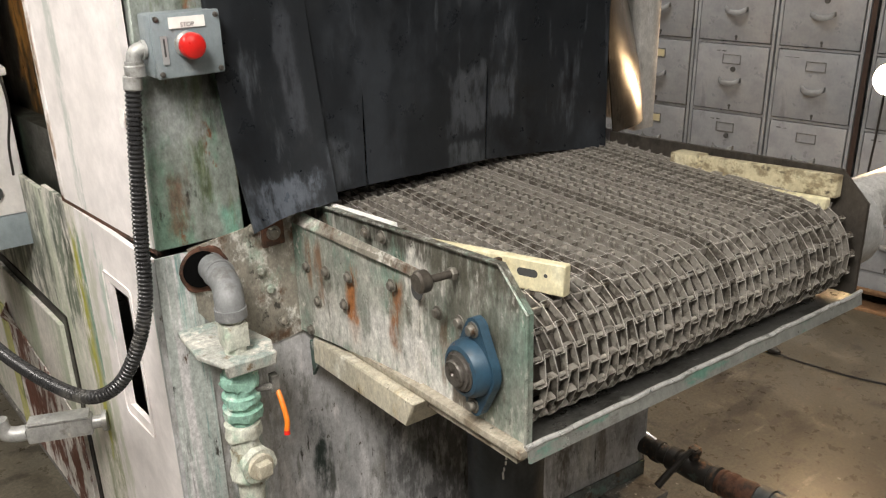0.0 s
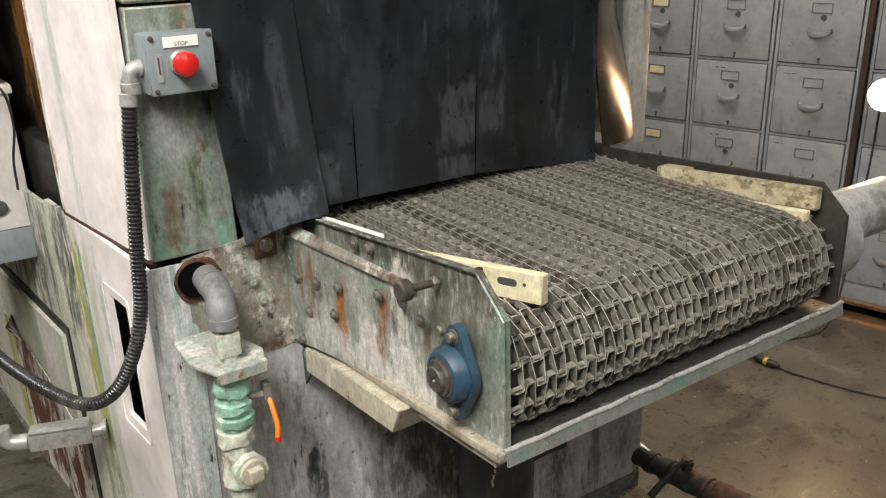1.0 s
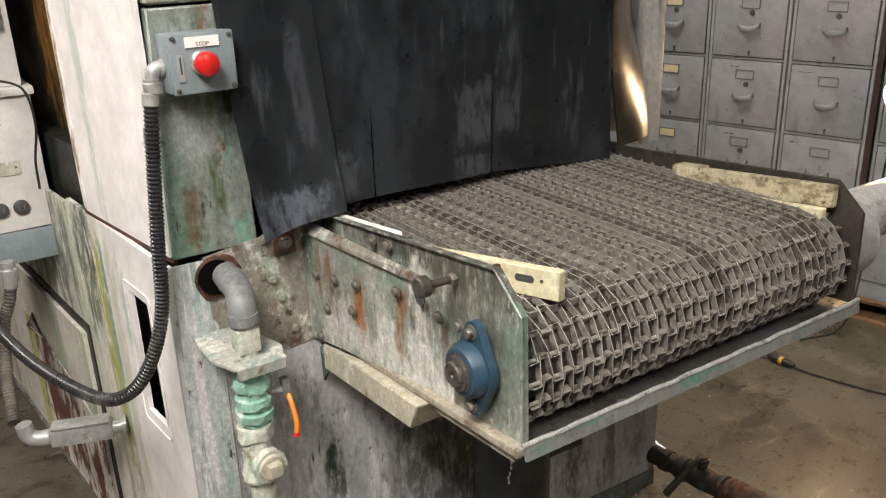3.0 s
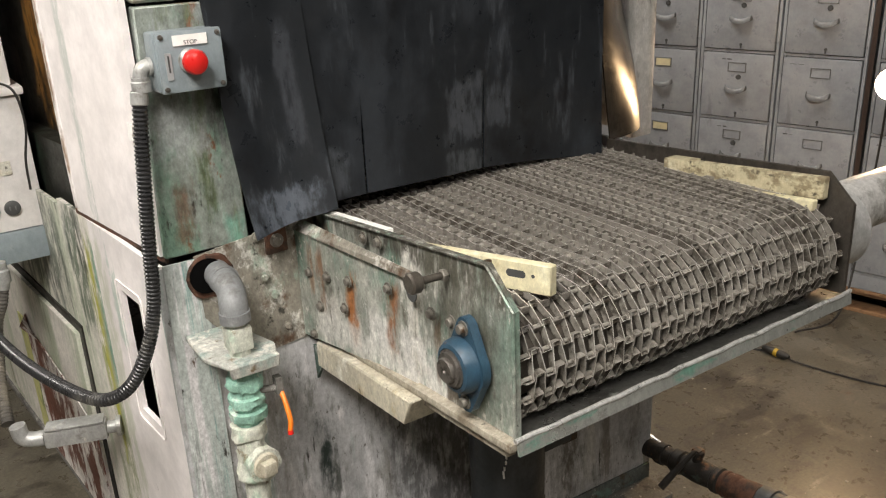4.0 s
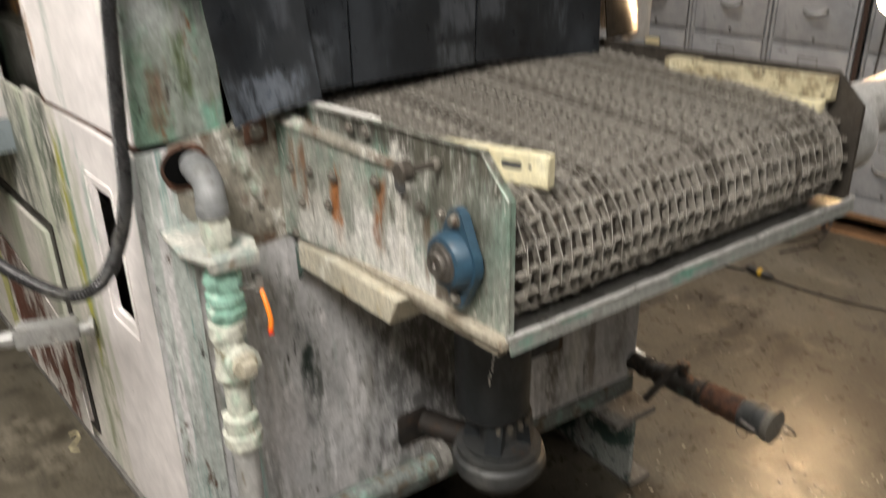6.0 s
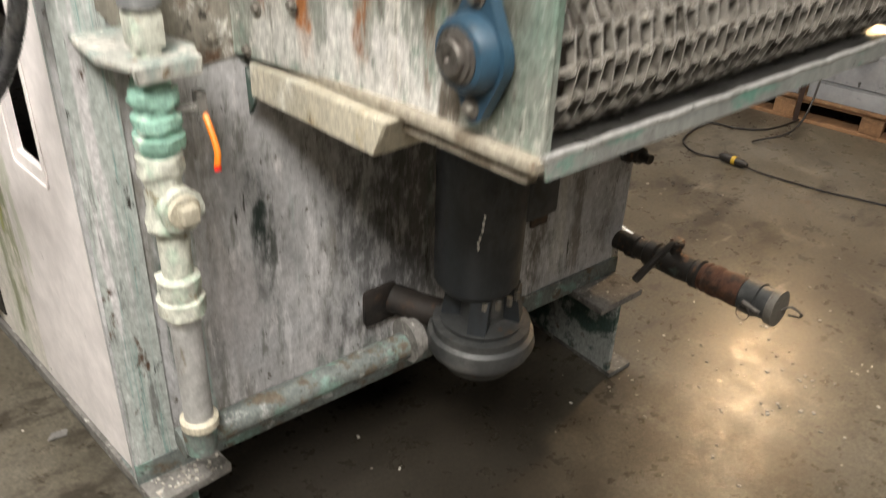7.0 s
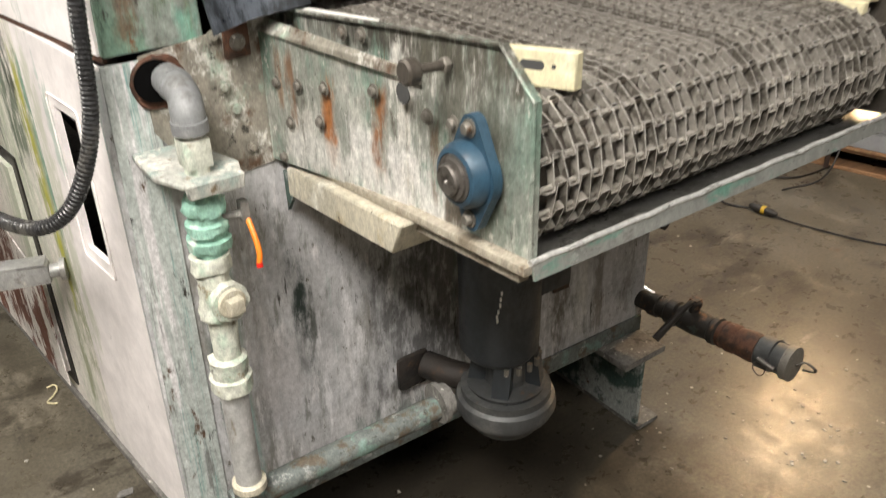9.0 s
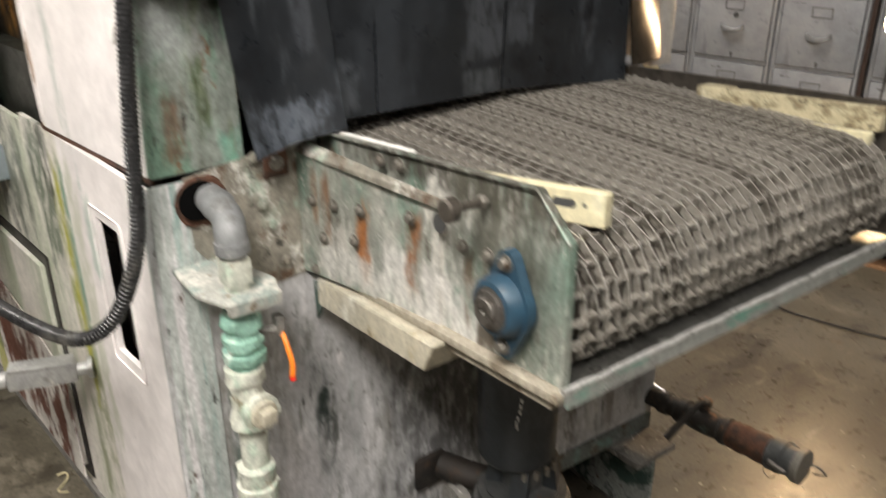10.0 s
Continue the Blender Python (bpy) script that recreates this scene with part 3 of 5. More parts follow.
def bolt(p, n, r=0.008, h=0.007, washer=True, into=None):
    prof = [(0, r * 1.5), (0.002, r * 1.5), (0.002, r * 1.0)] if washer else [(0, r)]
    return lathe(prof + [(h * 0.8, r), (h, r * 0.82)], p, n, 6 if not washer else 12, into)


def words(text, size, m, mat, parent, name="lettering"):
    cu = bpy.data.curves.new(name, "FONT")
    cu.body, cu.size, cu.align_x, cu.align_y, cu.extrude = text, size, "CENTER", "CENTER", 0.0002
    tmp = bpy.data.objects.new("tmp", cu)
    scene.collection.objects.link(tmp)
    me = bpy.data.meshes.new_from_object(tmp.evaluated_get(bpy.context.evaluated_depsgraph_get()))
    bpy.data.objects.remove(tmp)
    me.transform(m)
    me.materials.clear()
    me.materials.append(MATS[mat])
    ob = new(name, me)
    hang(ob, parent)
    return ob


def front(x):
    """The machine's front face."""
    return -0.028 * x


def side(y):
    """The machine's side face, lower panels."""
    return 0.004 - 0.088 * y


def side_up(y):
    """The side face of the upper door, which stands a little open."""
    return 0.018 - 0.135 * y


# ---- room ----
solid("floor", box(-6, 7, -7, 8, -0.15, 0), "concrete_floor", "worn brown-grey polished concrete floor with dark stains and painted shade", kind="structure")
solid("ceiling", box(-6, 7, -7, 8, CEILING, CEILING + 0.15), "ceiling_paint", "plain off-white painted ceiling of the workshop", kind="structure")
solid("wall_north", box(-6, 7, 8, 8.2, 0, CEILING), "room_paint", "plain grey painted workshop wall", kind="structure")
solid("wall_south", box(-6, 7, -7.2, -7, 0, CEILING), "room_paint", "plain grey painted workshop wall", kind="structure")
solid("wall_east", box(7, 7.2, -7.2, 8.2, 0, CEILING), "room_paint", "plain grey painted workshop wall", kind="structure")
solid("wall_west", box(-6.2, -6, -7.2, 8.2, 0, CEILING), "room_paint", "plain grey painted workshop wall", kind="structure")
for tx, ty, turn, watts in TUBES:
    lamp = thing("ceiling_light", (tx, ty, CEILING), "white tube light fixture fixed under the ceiling", "light", "ceiling lights")
    part("housing", box(tx - 0.17, tx + 0.17, ty - 0.65, ty + 0.65, CEILING - 0.06, CEILING - 0.001, 0.01), "white_enclosure", lamp)
    for dx in (-0.07, 0.07):
        part("tube", cyl((tx + dx, ty - 0.6, CEILING - 0.08), (tx + dx, ty + 0.6, CEILING - 0.08), 0.015, 10), "tube_glow", lamp, "glowing white tube")

# ---- the washer's body ----
washer = thing("parts_washer", (0.6, 1.5, 0.25), "large white and green parts washer, stained and rusty, on skids", "machine")
Z0 = 0.25
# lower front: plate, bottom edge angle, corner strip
part("front_panel", slab([(0.0, front(0), Z0), (1.25, front(1.25), Z0), (1.25, front(1.25), 1.20), (0.0, front(0), 1.20)], 0.012), "front_plate", washer, "grey front plate with chalky stains and painted shade")
part("corner_strip", slab([(0.001, front(0) - 0.004, Z0 + 0.004), (0.078, front(0.06) - 0.004, Z0 + 0.004), (0.082, front(0.06) - 0.004, 1.205), (0.012, front(0) - 0.004, 1.205)], 0.004), "teal_streaks", washer, "teal-streaked corner plate")
part("bottom_angle", merge(slab([(0.0, front(0) - 0.006, Z0 - 0.004), (1.245, front(1.25) - 0.006, Z0 - 0.004), (1.245, front(1.25) - 0.006, Z0 + 0.04), (0.0, front(0) - 0.006, Z0 + 0.04)], 0.006),
     slab([(0.0, front(0) - 0.006, Z0 - 0.004), (1.245, front(1.25) - 0.006, Z0 - 0.004), (1.245, 0.08, Z0 - 0.004), (0.0, 0.08, Z0 - 0.004)], 0.006)), "manifold_paint", washer)
part("seam_plate", slab([(0.072, front(0.1) - 0.004, 1.09), (0.15, front(0.1) - 0.004, 0.98), (0.30, front(0.3) - 0.004, 1.0), (0.30, front(0.3) - 0.004, 1.245), (0.18, front(0.1) - 0.004, 1.225), (0.068, front(0.1) - 0.004, 1.210)], 0.004), "scaled_metal", washer, "scaled brown-grey mounting plate")
# upper corner post, with the head over it
part("corner_post", slab([(0.020, 0.0, 1.215), (0.175, -0.004, 1.215), (0.168, -0.004, 1.64), (0.034, 0.0, 1.64)], 0.03, bevel=0.003), "post_paint", washer, "green and grey corner post with rust")
part("post_head", slab([(0.034, 0.002, 1.645), (0.16, -0.002, 1.645), (0.16, -0.002, 2.25), (0.036, 0.002, 2.25)], 0.03, bevel=0.004), "scaled_metal", washer)
part("right_post", merge(box(1.268, 1.336, 0.095, 0.125, 1.20, 2.25, 0.003), box(1.324, 1.336, 0.125, 0.6, 1.20, 2.25)), "right_post_metal", washer, "bare light grey metal corner post")
part("header_panel", box(0.17, 1.178, 0.0, 0.03, 1.80, 2.25), "front_plate", washer)
part("roof", box(-0.3, 1.25, 0.0, 3.0, 2.25, 2.28), "front_plate", washer)
part("back_panel", box(-0.3, 1.25, 3.0, 3.02, Z0, 2.25), "front_plate", washer)
part("right_panel", slab([(1.25, 0.02, Z0), (1.25, 3.0, Z0), (1.25, 3.0, 1.199), (1.25, 0.02, 1.199)], 0.012), "front_plate", washer)
part("right_upper_panel", slab([(1.25, 0.6, 1.2), (1.25, 3.0, 1.2), (1.25, 3.0, 2.25), (1.25, 0.6, 2.25)], 0.012), "front_plate", washer)
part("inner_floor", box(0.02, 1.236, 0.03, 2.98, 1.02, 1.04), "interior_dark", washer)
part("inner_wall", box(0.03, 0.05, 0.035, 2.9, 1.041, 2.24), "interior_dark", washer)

# lower side panel with a slot through it, set between four pieces
sl_y0, sl_y1, sl_z0, sl_z1 = 0.134, 0.232, 0.818, 1.090


def side_quad(y0, y1, z0, z1, thick=0.010, out=0.0, into=None, f=side):
    return slab([(f(y0) - out, y0, z0), (f(y0) - out, y0, z1), (f(y1) - out, y1, z1), (f(y1) - out, y1, z0)], thick, into)


Y1 = 0.37
lower = B()
corner = [[lower.verts.new((side(y), y, z)) for z in (Z0 + 0.015, sl_z0, sl_z1, 1.205)] for y in (0.0, sl_y0, sl_y1, Y1)]
for i in range(3):
    for j in range(3):
        if (i, j) != (1, 1):
            lower.faces.new((corner[i][j], corner[i][j + 1], corner[i + 1][j + 1], corner[i + 1][j]))
deep = bmesh.ops.extrude_face_region(lower, geom=lower.faces[:])
for v in deep["geom"]:
    if isinstance(v, bmesh.types.BMVert):
        v.co.x += 0.010
low_panel = part("side_panel", lower, "white_paint", washer, "white painted side panel with a tall slot")
rim = B()
ring = []
for cy, cz, a0 in ((sl_y1 + 0.008, sl_z1 + 0.008, 0), (sl_y0 - 0.008, sl_z1 + 0.008, 90), (sl_y0 - 0.008, sl_z0 - 0.012, 180), (sl_y1 + 0.008, sl_z0 - 0.012, 270)):
    ring += [(cy + 0.012 * math.cos(radians(a0 + d)), cz + 0.012 * math.sin(radians(a0 + d))) for d in (0, 30, 60, 90)]
loop = [Vector((side(y) - 0.002, y, z)) for y, z in ring + ring[:1]]
tube(loop, 0.0016, 6, rim)
part("slot_rim", rim, "white_paint", low_panel)
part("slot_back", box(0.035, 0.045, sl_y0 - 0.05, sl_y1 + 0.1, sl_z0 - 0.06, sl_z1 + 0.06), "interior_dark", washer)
part("streaked_panel", side_quad(Y1, 0.57, Z0 + 0.015, 1.205), "white_paint_streaked", washer, "white panel with yellow-green and rust streaks")
part("rear_side_panel", side_quad(0.57, 3.0, Z0 + 0.015, 1.19), "white_paint_streaked", washer)
# hatch with peeling rusty paint, on the rear side panel
hatch = part("hatch", side_quad(0.60, 2.2, 0.33, 0.862, 0.012, 0.014), "white_paint_streaked", washer, "white hatch with a dark gap round it")
part("hatch_gasket", side_quad(0.575, 2.25, 0.30, 0.888, 0.008, 0.004), "black_cable", washer)
part("peeling_patch", slab([(side(0.585) - 0.019, 0.585, 0.30), (side(0.585) - 0.019, 0.585, 0.60), (side(0.8) - 0.019, 0.80, 0.66), (side(1.12) - 0.019, 1.12, 0.71), (side(1.12) - 0.019, 1.12, 0.30)], 0.003), "rusted_hatch", hatch, "peeling white paint over red-brown rust")
part("yellow_strip", side_quad(1.125, 1.20, 0.31, 0.72, 0.003, 0.019), "yellow_green_strip", hatch)
torn = sheet(6, 4, lambda u, v: (side(1.1) - 0.016 - 0.035 * v * (1 - u), 0.98 + 0.14 * u, 0.71 + 0.05 * v - 0.02 * u), 0.002)
part("torn_flap", torn, "rusted_hatch", hatch, "torn bent metal flap")
# upper side door with a rolled rear edge
door = B()
DY = 0.40
side_quad(0.012, DY, 1.218, 2.2, 0.012, 0.0, door, side_up)
part("side_door", door, "white_paint", washer, "white painted upper door, slightly grimy")
edge = [(side_up(DY) + 0.012, DY + 0.002, 2.2), (side_up(DY) + 0.012, DY + 0.002, 1.30), (side_up(DY) + 0.02, DY - 0.004, 1.265), (side_up(DY) + 0.05, DY - 0.02, 1.25)]
part("door_edge", tube(spline(edge, 10), 0.016, 12), "white_paint", washer, "rounded white door edge")
part("seam_gap", side_quad(0.005, 0.425, 1.206, 1.217, 0.006, -0.004, None, side_up), "rust_metal", washer)
part("recess_block", side_quad(0.425, 1.10, 1.12, 1.315, 0.05, -0.055, None, side_up), "grimy_block", washer, "dark grimy block with green runs")
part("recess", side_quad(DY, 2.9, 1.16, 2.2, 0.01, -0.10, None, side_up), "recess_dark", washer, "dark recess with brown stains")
tag = part("paper_tag", slab([(side_up(y) - 0.004, y, z) for y, z in ((0.030, 1.452), (0.029, 1.438), (0.034, 1.431), (0.033, 1.424), (0.046, 1.421), (0.050, 1.434), (0.044, 1.440), (0.047, 1.453))], 0.001), "label_white", washer, "small torn white sticker")

# skids
def skid(x, y0, y1, turn):
    t = thing("steel_skid", (x, y0, 0), "green steel I-beam skid with crusted flanges on the floor", "beam", "skids under the washer")
    m = Matrix.Translation((x, y0, 0)) @ pose(0, 0, 0, 0, 0, turn)
    part("top_flange", box(-0.075, 0.075, 0, y1 - y0, 0.225, 0.245, 0.003, None, m), "crusted_flange", t)
    part("web", box(-0.006, 0.006, 0.006, y1 - y0, 0.014, 0.225, 0, None, m), "skid_green", t)
    part("bottom_flange", box(-0.006, 0.075, -0.005, y1 - y0, 0.0, 0.014, 0.003, None, m), "crusted_flange", t)
    return t


skid(0.082, -0.062, 2.9, 5.0)
sk = skid(1.165, -0.135, 2.9, 0.0)
part("anchor_bolt", merge(bolt((1.205, -0.085, 0.014), (0, 0, 1), 0.014, 0.05), cyl((1.205, -0.085, 0.06), (1.205, -0.085, 0.085), 0.006, 8)), "crusted_flange", sk)

# ---- rubber curtain over the mouth ----
curtain = thing("strip_curtain", (0.6, -0.03, 1.80), "black rubber strip curtain with grey scuffs, hanging over the machine's mouth", "curtain")


def between(x, table):
    for (xa, a), (xb, b) in zip(table, table[1:]):
        if x <= xb:
            return a + (b - a) * max(0.0, (x - xa) / (xb - xa))
    return table[-1][1]


def hung(x0, x1, slit0, slit1, n):
    """A length of the sheet between two slits, which open a few millimetres towards the foot."""
    def at(u, v):
        x = x0 + (x1 - x0) * u
        z = 1.95 + (between(x, [(0.285, 1.264), (0.411, 1.262), (0.709, 1.251), (1.04, 1.224)]) - 1.95) * v
        low = between(x, [(0.285, -0.042), (0.411, -0.034), (0.55, -0.022), (0.709, -0.014), (0.87, -0.006), (1.04, -0.030)])
        y = -0.020 + (low + 0.020) * v ** 2.2 + 0.004 * math.sin(5 * x + 4 * v) + 0.0025 * math.sin(19 * x - 6 * v) * v
        gap = (1 - u) * 0.0024 * min(1, max(0, (slit0 - z) / 0.06)) - u * 0.0024 * min(1, max(0, (slit1 - z) / 0.06))
        return (x + gap, y, z)
    return sheet(n, 28, at, 0.004)


def curled(u, v):
    z = 1.95 + (1.246 + 0.016 * u - 1.95) * v
    y = -0.027 - (0.068 - 0.018 * u) * v ** 4.5 + 0.012 * math.sin(u * math.pi) * v ** 3 + 0.003 * math.sin(7 * u + 5 * v)
    return (0.12 + 0.204 * u - 0.035 * u * (1 - v) ** 1.5 + 0.036 * v * (1 - u), y, z)


part("strip", sheet(14, 28, curled, 0.004), "black_rubber_sheet", curtain, "outer strip, curled forward at the foot, with painted gloss there")
part("strip", hung(0.285, 0.411, 0.0, 1.44, 8), "black_rubber_sheet", curtain)
part("strip", hung(0.411, 0.709, 1.44, 1.45, 14), "black_rubber_sheet", curtain)
part("strip", hung(0.709, 1.040, 1.45, 0.0, 14), "black_rubber_sheet", curtain)
def flap_at(u, v):
    z = 1.95 - 0.715 * v
    x0, y0 = 1.03 + 0.085 * v ** 3, -0.03 + 0.05 * v ** 3
    low = min(max(0.0, z - 1.235), 0.30)
    return (x0 + (1.262 - x0) * u, y0 + (0.066 - y0) * u * u + (0.12 * low + 0.45 * low * low) * (0.3 + 0.7 * u) + 0.002 * math.sin(5 * u + 7 * v), z)


part("side_flap", sheet(10, 20, flap_at, 0.004), "flap_sheet", curtain, "narrow dark flap beside the post")

# ---- conveyor ----
ROLL_Y, ROLL_Z, SLOPE = -0.525, 1.143, 0.082


def tilt(b):
    """The conveyor's bed rises a little towards its free end."""
    for v in b.verts:
        v.co.z -= (v.co.y - ROLL_Y) * SLOPE
    return b


conveyor = thing("conveyor_bed", (0.7, -0.3, 1.0), "stained steel conveyor bed with cream guide rails on the washer", "conveyor")
XL, XR = 0.305, 1.102


def side_plate(x, thick, top_back=1.288, drop=0.0):
    pts = [(0.02, 1.044), (-0.616, 1.046), (-0.614, 1.246 - drop), (-0.556, 1.303 - drop), (0.02, top_back)]
    return tilt(slab([(x, y, z) for y, z in pts], thick))


lp = part("side_plate", side_plate(XL, 0.008), "side_plate_metal", conveyor, "rust-streaked grey-green side plate")
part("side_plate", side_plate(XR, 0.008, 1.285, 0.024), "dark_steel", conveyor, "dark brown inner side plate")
# proud lower half of the near plate
part("doubler_plate", tilt(slab([(XL - 0.045, -0.004, 1.042), (XL - 0.012, -0.25, 1.042), (XL - 0.004, -0.36, 1.042), (XL - 0.004, -0.36, 1.235), (XL - 0.012, -0.25, 1.240), (XL - 0.045, -0.004, 1.262)], 0.006)), "side_plate_metal", conveyor)
part("plate_edge", tilt(tube([Vector((XL - 0.004, y, z)) for y, z in ((0.0, 1.288), (-0.556, 1.303), (-0.614, 1.246), (-0.616, 1.046))], 0.0028, 6)), "side_plate_metal", conveyor)
part("bottom_rail", tilt(merge(box(XL - 0.018, XL + 0.004, -0.622, -0.02, 1.032, 1.045, 0.002), box(XL - 0.006, XL + 0.01, -0.60, -0.02, 1.012, 1.032))), "edge_rail", conveyor, "tan flaking edge rail")
# tray under the roller, with a raised bright lip
part("tray", tilt(box(XL + 0.002, XR + 0.006, -0.622, -0.05, 1.036, 1.042)), "tray_steel", conveyor, "dark wet steel tray")
lip = B()
pts = [Vector((XL - 0.01 + (XR - XL + 0.022) * k / 24, -0.624 + 0.0012 * math.sin(k * 1.9), 1.050 + 0.001 * math.sin(k * 2.7))) for k in range(25)]
part("lip_bead", tilt(tube(pts, 0.0042, 8)), "lip_bright", conveyor, "bright bent upper edge of the tray")
slab([(XL - 0.006, -0.630, 1.026), (XR + 0.010, -0.630, 1.026), (XR + 0.010, -0.626, 1.049), (XL - 0.006, -0.626, 1.049)], 0.005, lip)
part("tray_lip", tilt(lip), "tray_lip", conveyor, "battered bright lip with teal paint")
part("trough", tilt(merge(slab([(0.268, -0.04, 1.031), (0.268, -0.04, 0.977), (0.268, -0.362, 0.977), (0.268, -0.388, 1.031)], 0.50, bevel=0.003), box(0.276, 0.30, -0.05, -0.03, 1.0, 1.029))), "trough_cream", conveyor, "cream stained drip trough")
part("gusset", tilt(slab([(XL - 0.03, -0.025, 1.02), (XL - 0.03, -0.085, 1.02), (XL - 0.03, -0.028, 0.945)], 0.006)), "skid_green", conveyor)
part("cross_beam", tilt(box(XL + 0.02, XR - 0.01, -0.60, -0.57, 1.010, 1.035, 0.002)), "dark_steel", conveyor)
# roller
drum = part("drive_roller", cyl((XL + 0.01, ROLL_Y, ROLL_Z), (XR - 0.01, ROLL_Y, ROLL_Z), 0.070, 32, 0.004), "dark_steel", conveyor)
# flange bearing
hx = XL - 0.009
housing = B()
shape = []
for cz, r, a0, a1, n in ((0.0, 0.045, -38, 38, 9), (0.060, 0.017, 32, 148, 9), (0.0, 0.045, 142, 218, 9), (-0.060, 0.017, 212, 328, 9)):
    shape += [(hx, ROLL_Y + r * math.cos(radians(a0 + (a1 - a0) * k / n)), ROLL_Z + cz + r * math.sin(radians(a0 + (a1 - a0) * k / n))) for k in range(n + 1)]
slab(shape, 0.014, housing)
for v in housing.verts:
    v.co.x = hx if v.co.x > hx - 0.007 else hx - 0.014
lathe([(0.010, 0.044), (0.026, 0.042), (0.034, 0.037), (0.036, 0.031), (0.028, 0.028)], (hx, ROLL_Y + 0.004, ROLL_Z), (-1, 0, 0), 32, housing)
bearing = part("flange_bearing", housing, "blue_casting", conveyor, "blue cast-iron flange bearing")
part("bearing_insert", lathe([(0.0, 0.030), (0.036, 0.030), (0.037, 0.026), (0.041, 0.026), (0.042, 0.020)], (hx, ROLL_Y + 0.004, ROLL_Z), (-1, 0, 0), 28), "bare_steel", bearing, "worn steel bearing insert")
part("shaft", lathe([(0.0, 0.020), (0.046, 0.020), (0.048, 0.018), (0.048, 0.004), (0.044, 0.002)], (hx, ROLL_Y + 0.004, ROLL_Z), (-1, 0, 0), 24), "bare_steel", bearing)
for s in (-1, 1):
    part("bolt", bolt((hx - 0.014, ROLL_Y, ROLL_Z + s * 0.060), (-1, 0, 0), 0.008, 0.010), "grey_bolt", bearing)
# drive at the far end of the roller
drive = part("gear_drive", lathe([(0, 0.050), (0.012, 0.085), (0.075, 0.085), (0.085, 0.075), (0.09, 0.055)], (XR + 0.008, ROLL_Y, ROLL_Z + 0.005), (1, 0, 0), 32), "galvanised_pipe", conveyor, "round grey gear drive")
part("drive_motor", lathe([(0, 0.052), (0.02, 0.056), (0.22, 0.056), (0.23, 0.05)], (XR + 0.098, ROLL_Y + 0.01, ROLL_Z + 0.025), (1, 0, 0), 24), "silver_tape", drive, "motor wrapped in torn silver tape")
# far guide rail and near guide rail
def guide(p0, p1, z0, z1, thick, mat, label):
    a, b = Vector((*p0, 0)), Vector((*p1, 0))
    n = Vector((b.y - a.y, a.x - b.x, 0)).normalized() * thick
    g = slab([(a.x, a.y, z0), (b.x, b.y, z0), (b.x, b.y, z1), (a.x, a.y, z1)], thick, bevel=0.002)
    return part("guide_rail", tilt(g), mat, conveyor, label)


near = guide((0.421, -0.568), (0.338, -0.262), 1.228, 1.276, 0.016, "cream_plastic", "pale yellow plastic guide rail, bolted at a slant")
for dy, r, half in ((0.056, 0.0062, 0.011), (0.026, 0.003, 0.0)):
    stadium = []
    for k in range(16):
        a = 2 * math.pi * (k + 0.5) / 16
        y = -0.568 + dy + r * math.cos(a) + (half if math.cos(a) > 0 else -half)
        stadium.append((0.4042 - (y + 0.568) * 0.2712, y, 1.256 + r * math.sin(a)))
    part("slot" if half else "screw_hole", tilt(slab(stadium[::-1], 0.001)), "print_dark", near)
part("guide_bracket", tilt(box(0.312, 0.372, -0.478, -0.468, 1.225, 1.275, 0.002)), "dark_steel", conveyor)
part("guide_strip", tilt(slab([(0.312, -0.262, 1.286), (0.312, -0.06, 1.284), (0.322, -0.06, 1.284), (0.330, -0.262, 1.286)], 0.008)), "label_white", conveyor, "thin white plastic strip")
far = guide((1.094, -0.566), (1.074, -0.225), 1.230, 1.273, 0.018, "worn_plastic", "dirty yellowed plastic guide rail")
part("lower_rail", tilt(slab([(1.070, -0.562, 1.212), (1.054, -0.285, 1.212), (1.054, -0.285, 1.233), (1.070, -0.562, 1.233)], 0.016, bevel=0.002)), "cream_plastic", far)
part("clamp_block", tilt(box(1.050, 1.087, -0.275, -0.205, 1.216, 1.275, 0.003)), "worn_plastic", far)
# Strip added in place of a shadow-like dark band on the plate.
part("plate_ledge", tilt(slab([(XL - 0.047, -0.006, 1.261), (XL - 0.008, -0.40, 1.232), (XL - 0.006, -0.40, 1.247), (XL - 0.030, -0.006, 1.279)], 0.004)), "scaled_metal", conveyor, "strip added for the shadow-like dark band along the doubled plate")
# take-up bolt that sticks out of the plate
take = part("adjusting_bolt", lathe([(0, 0.006), (0.048, 0.006), (0.050, 0.014), (0.053, 0.0165), (0.066, 0.0165), (0.069, 0.013)], (XL - 0.004, -0.462, 1.262), (-1, 0, 0.03), 20), "dark_steel", conveyor, "long dark adjusting bolt with a round head")
part("nut", bolt((XL - 0.008, -0.462, 1.262), (-1, 0, 0), 0.010, 0.008, False), "grey_bolt", take)
part("slot_hole", lathe([(0, 0.015), (0.0015, 0.015)], (XL - 0.0130, -0.372, 1.203), (-1, 0, 0), 16), "print_dark", conveyor, "dark oval hole in the plate")
for y, z in ((-0.048, 1.141), (-0.111, 1.150), (-0.182, 1.163), (-0.303, 1.188), (-0.078, 1.081), (-0.164, 1.105), (-0.421, 1.184), (-0.219, 1.251), (-0.270, 1.258), (-0.045, 1.012), (-0.475, 1.19)):
    proud = XL - 0.009 if z > 1.24 or y < -0.36 else XL - 0.012 - 0.030 * max(0, (0.34 + y) / 0.34)
    part("plate_bolt", bolt((proud, y, z), (-1, 0, 0), 0.0075, 0.008), "grey_bolt", conveyor)

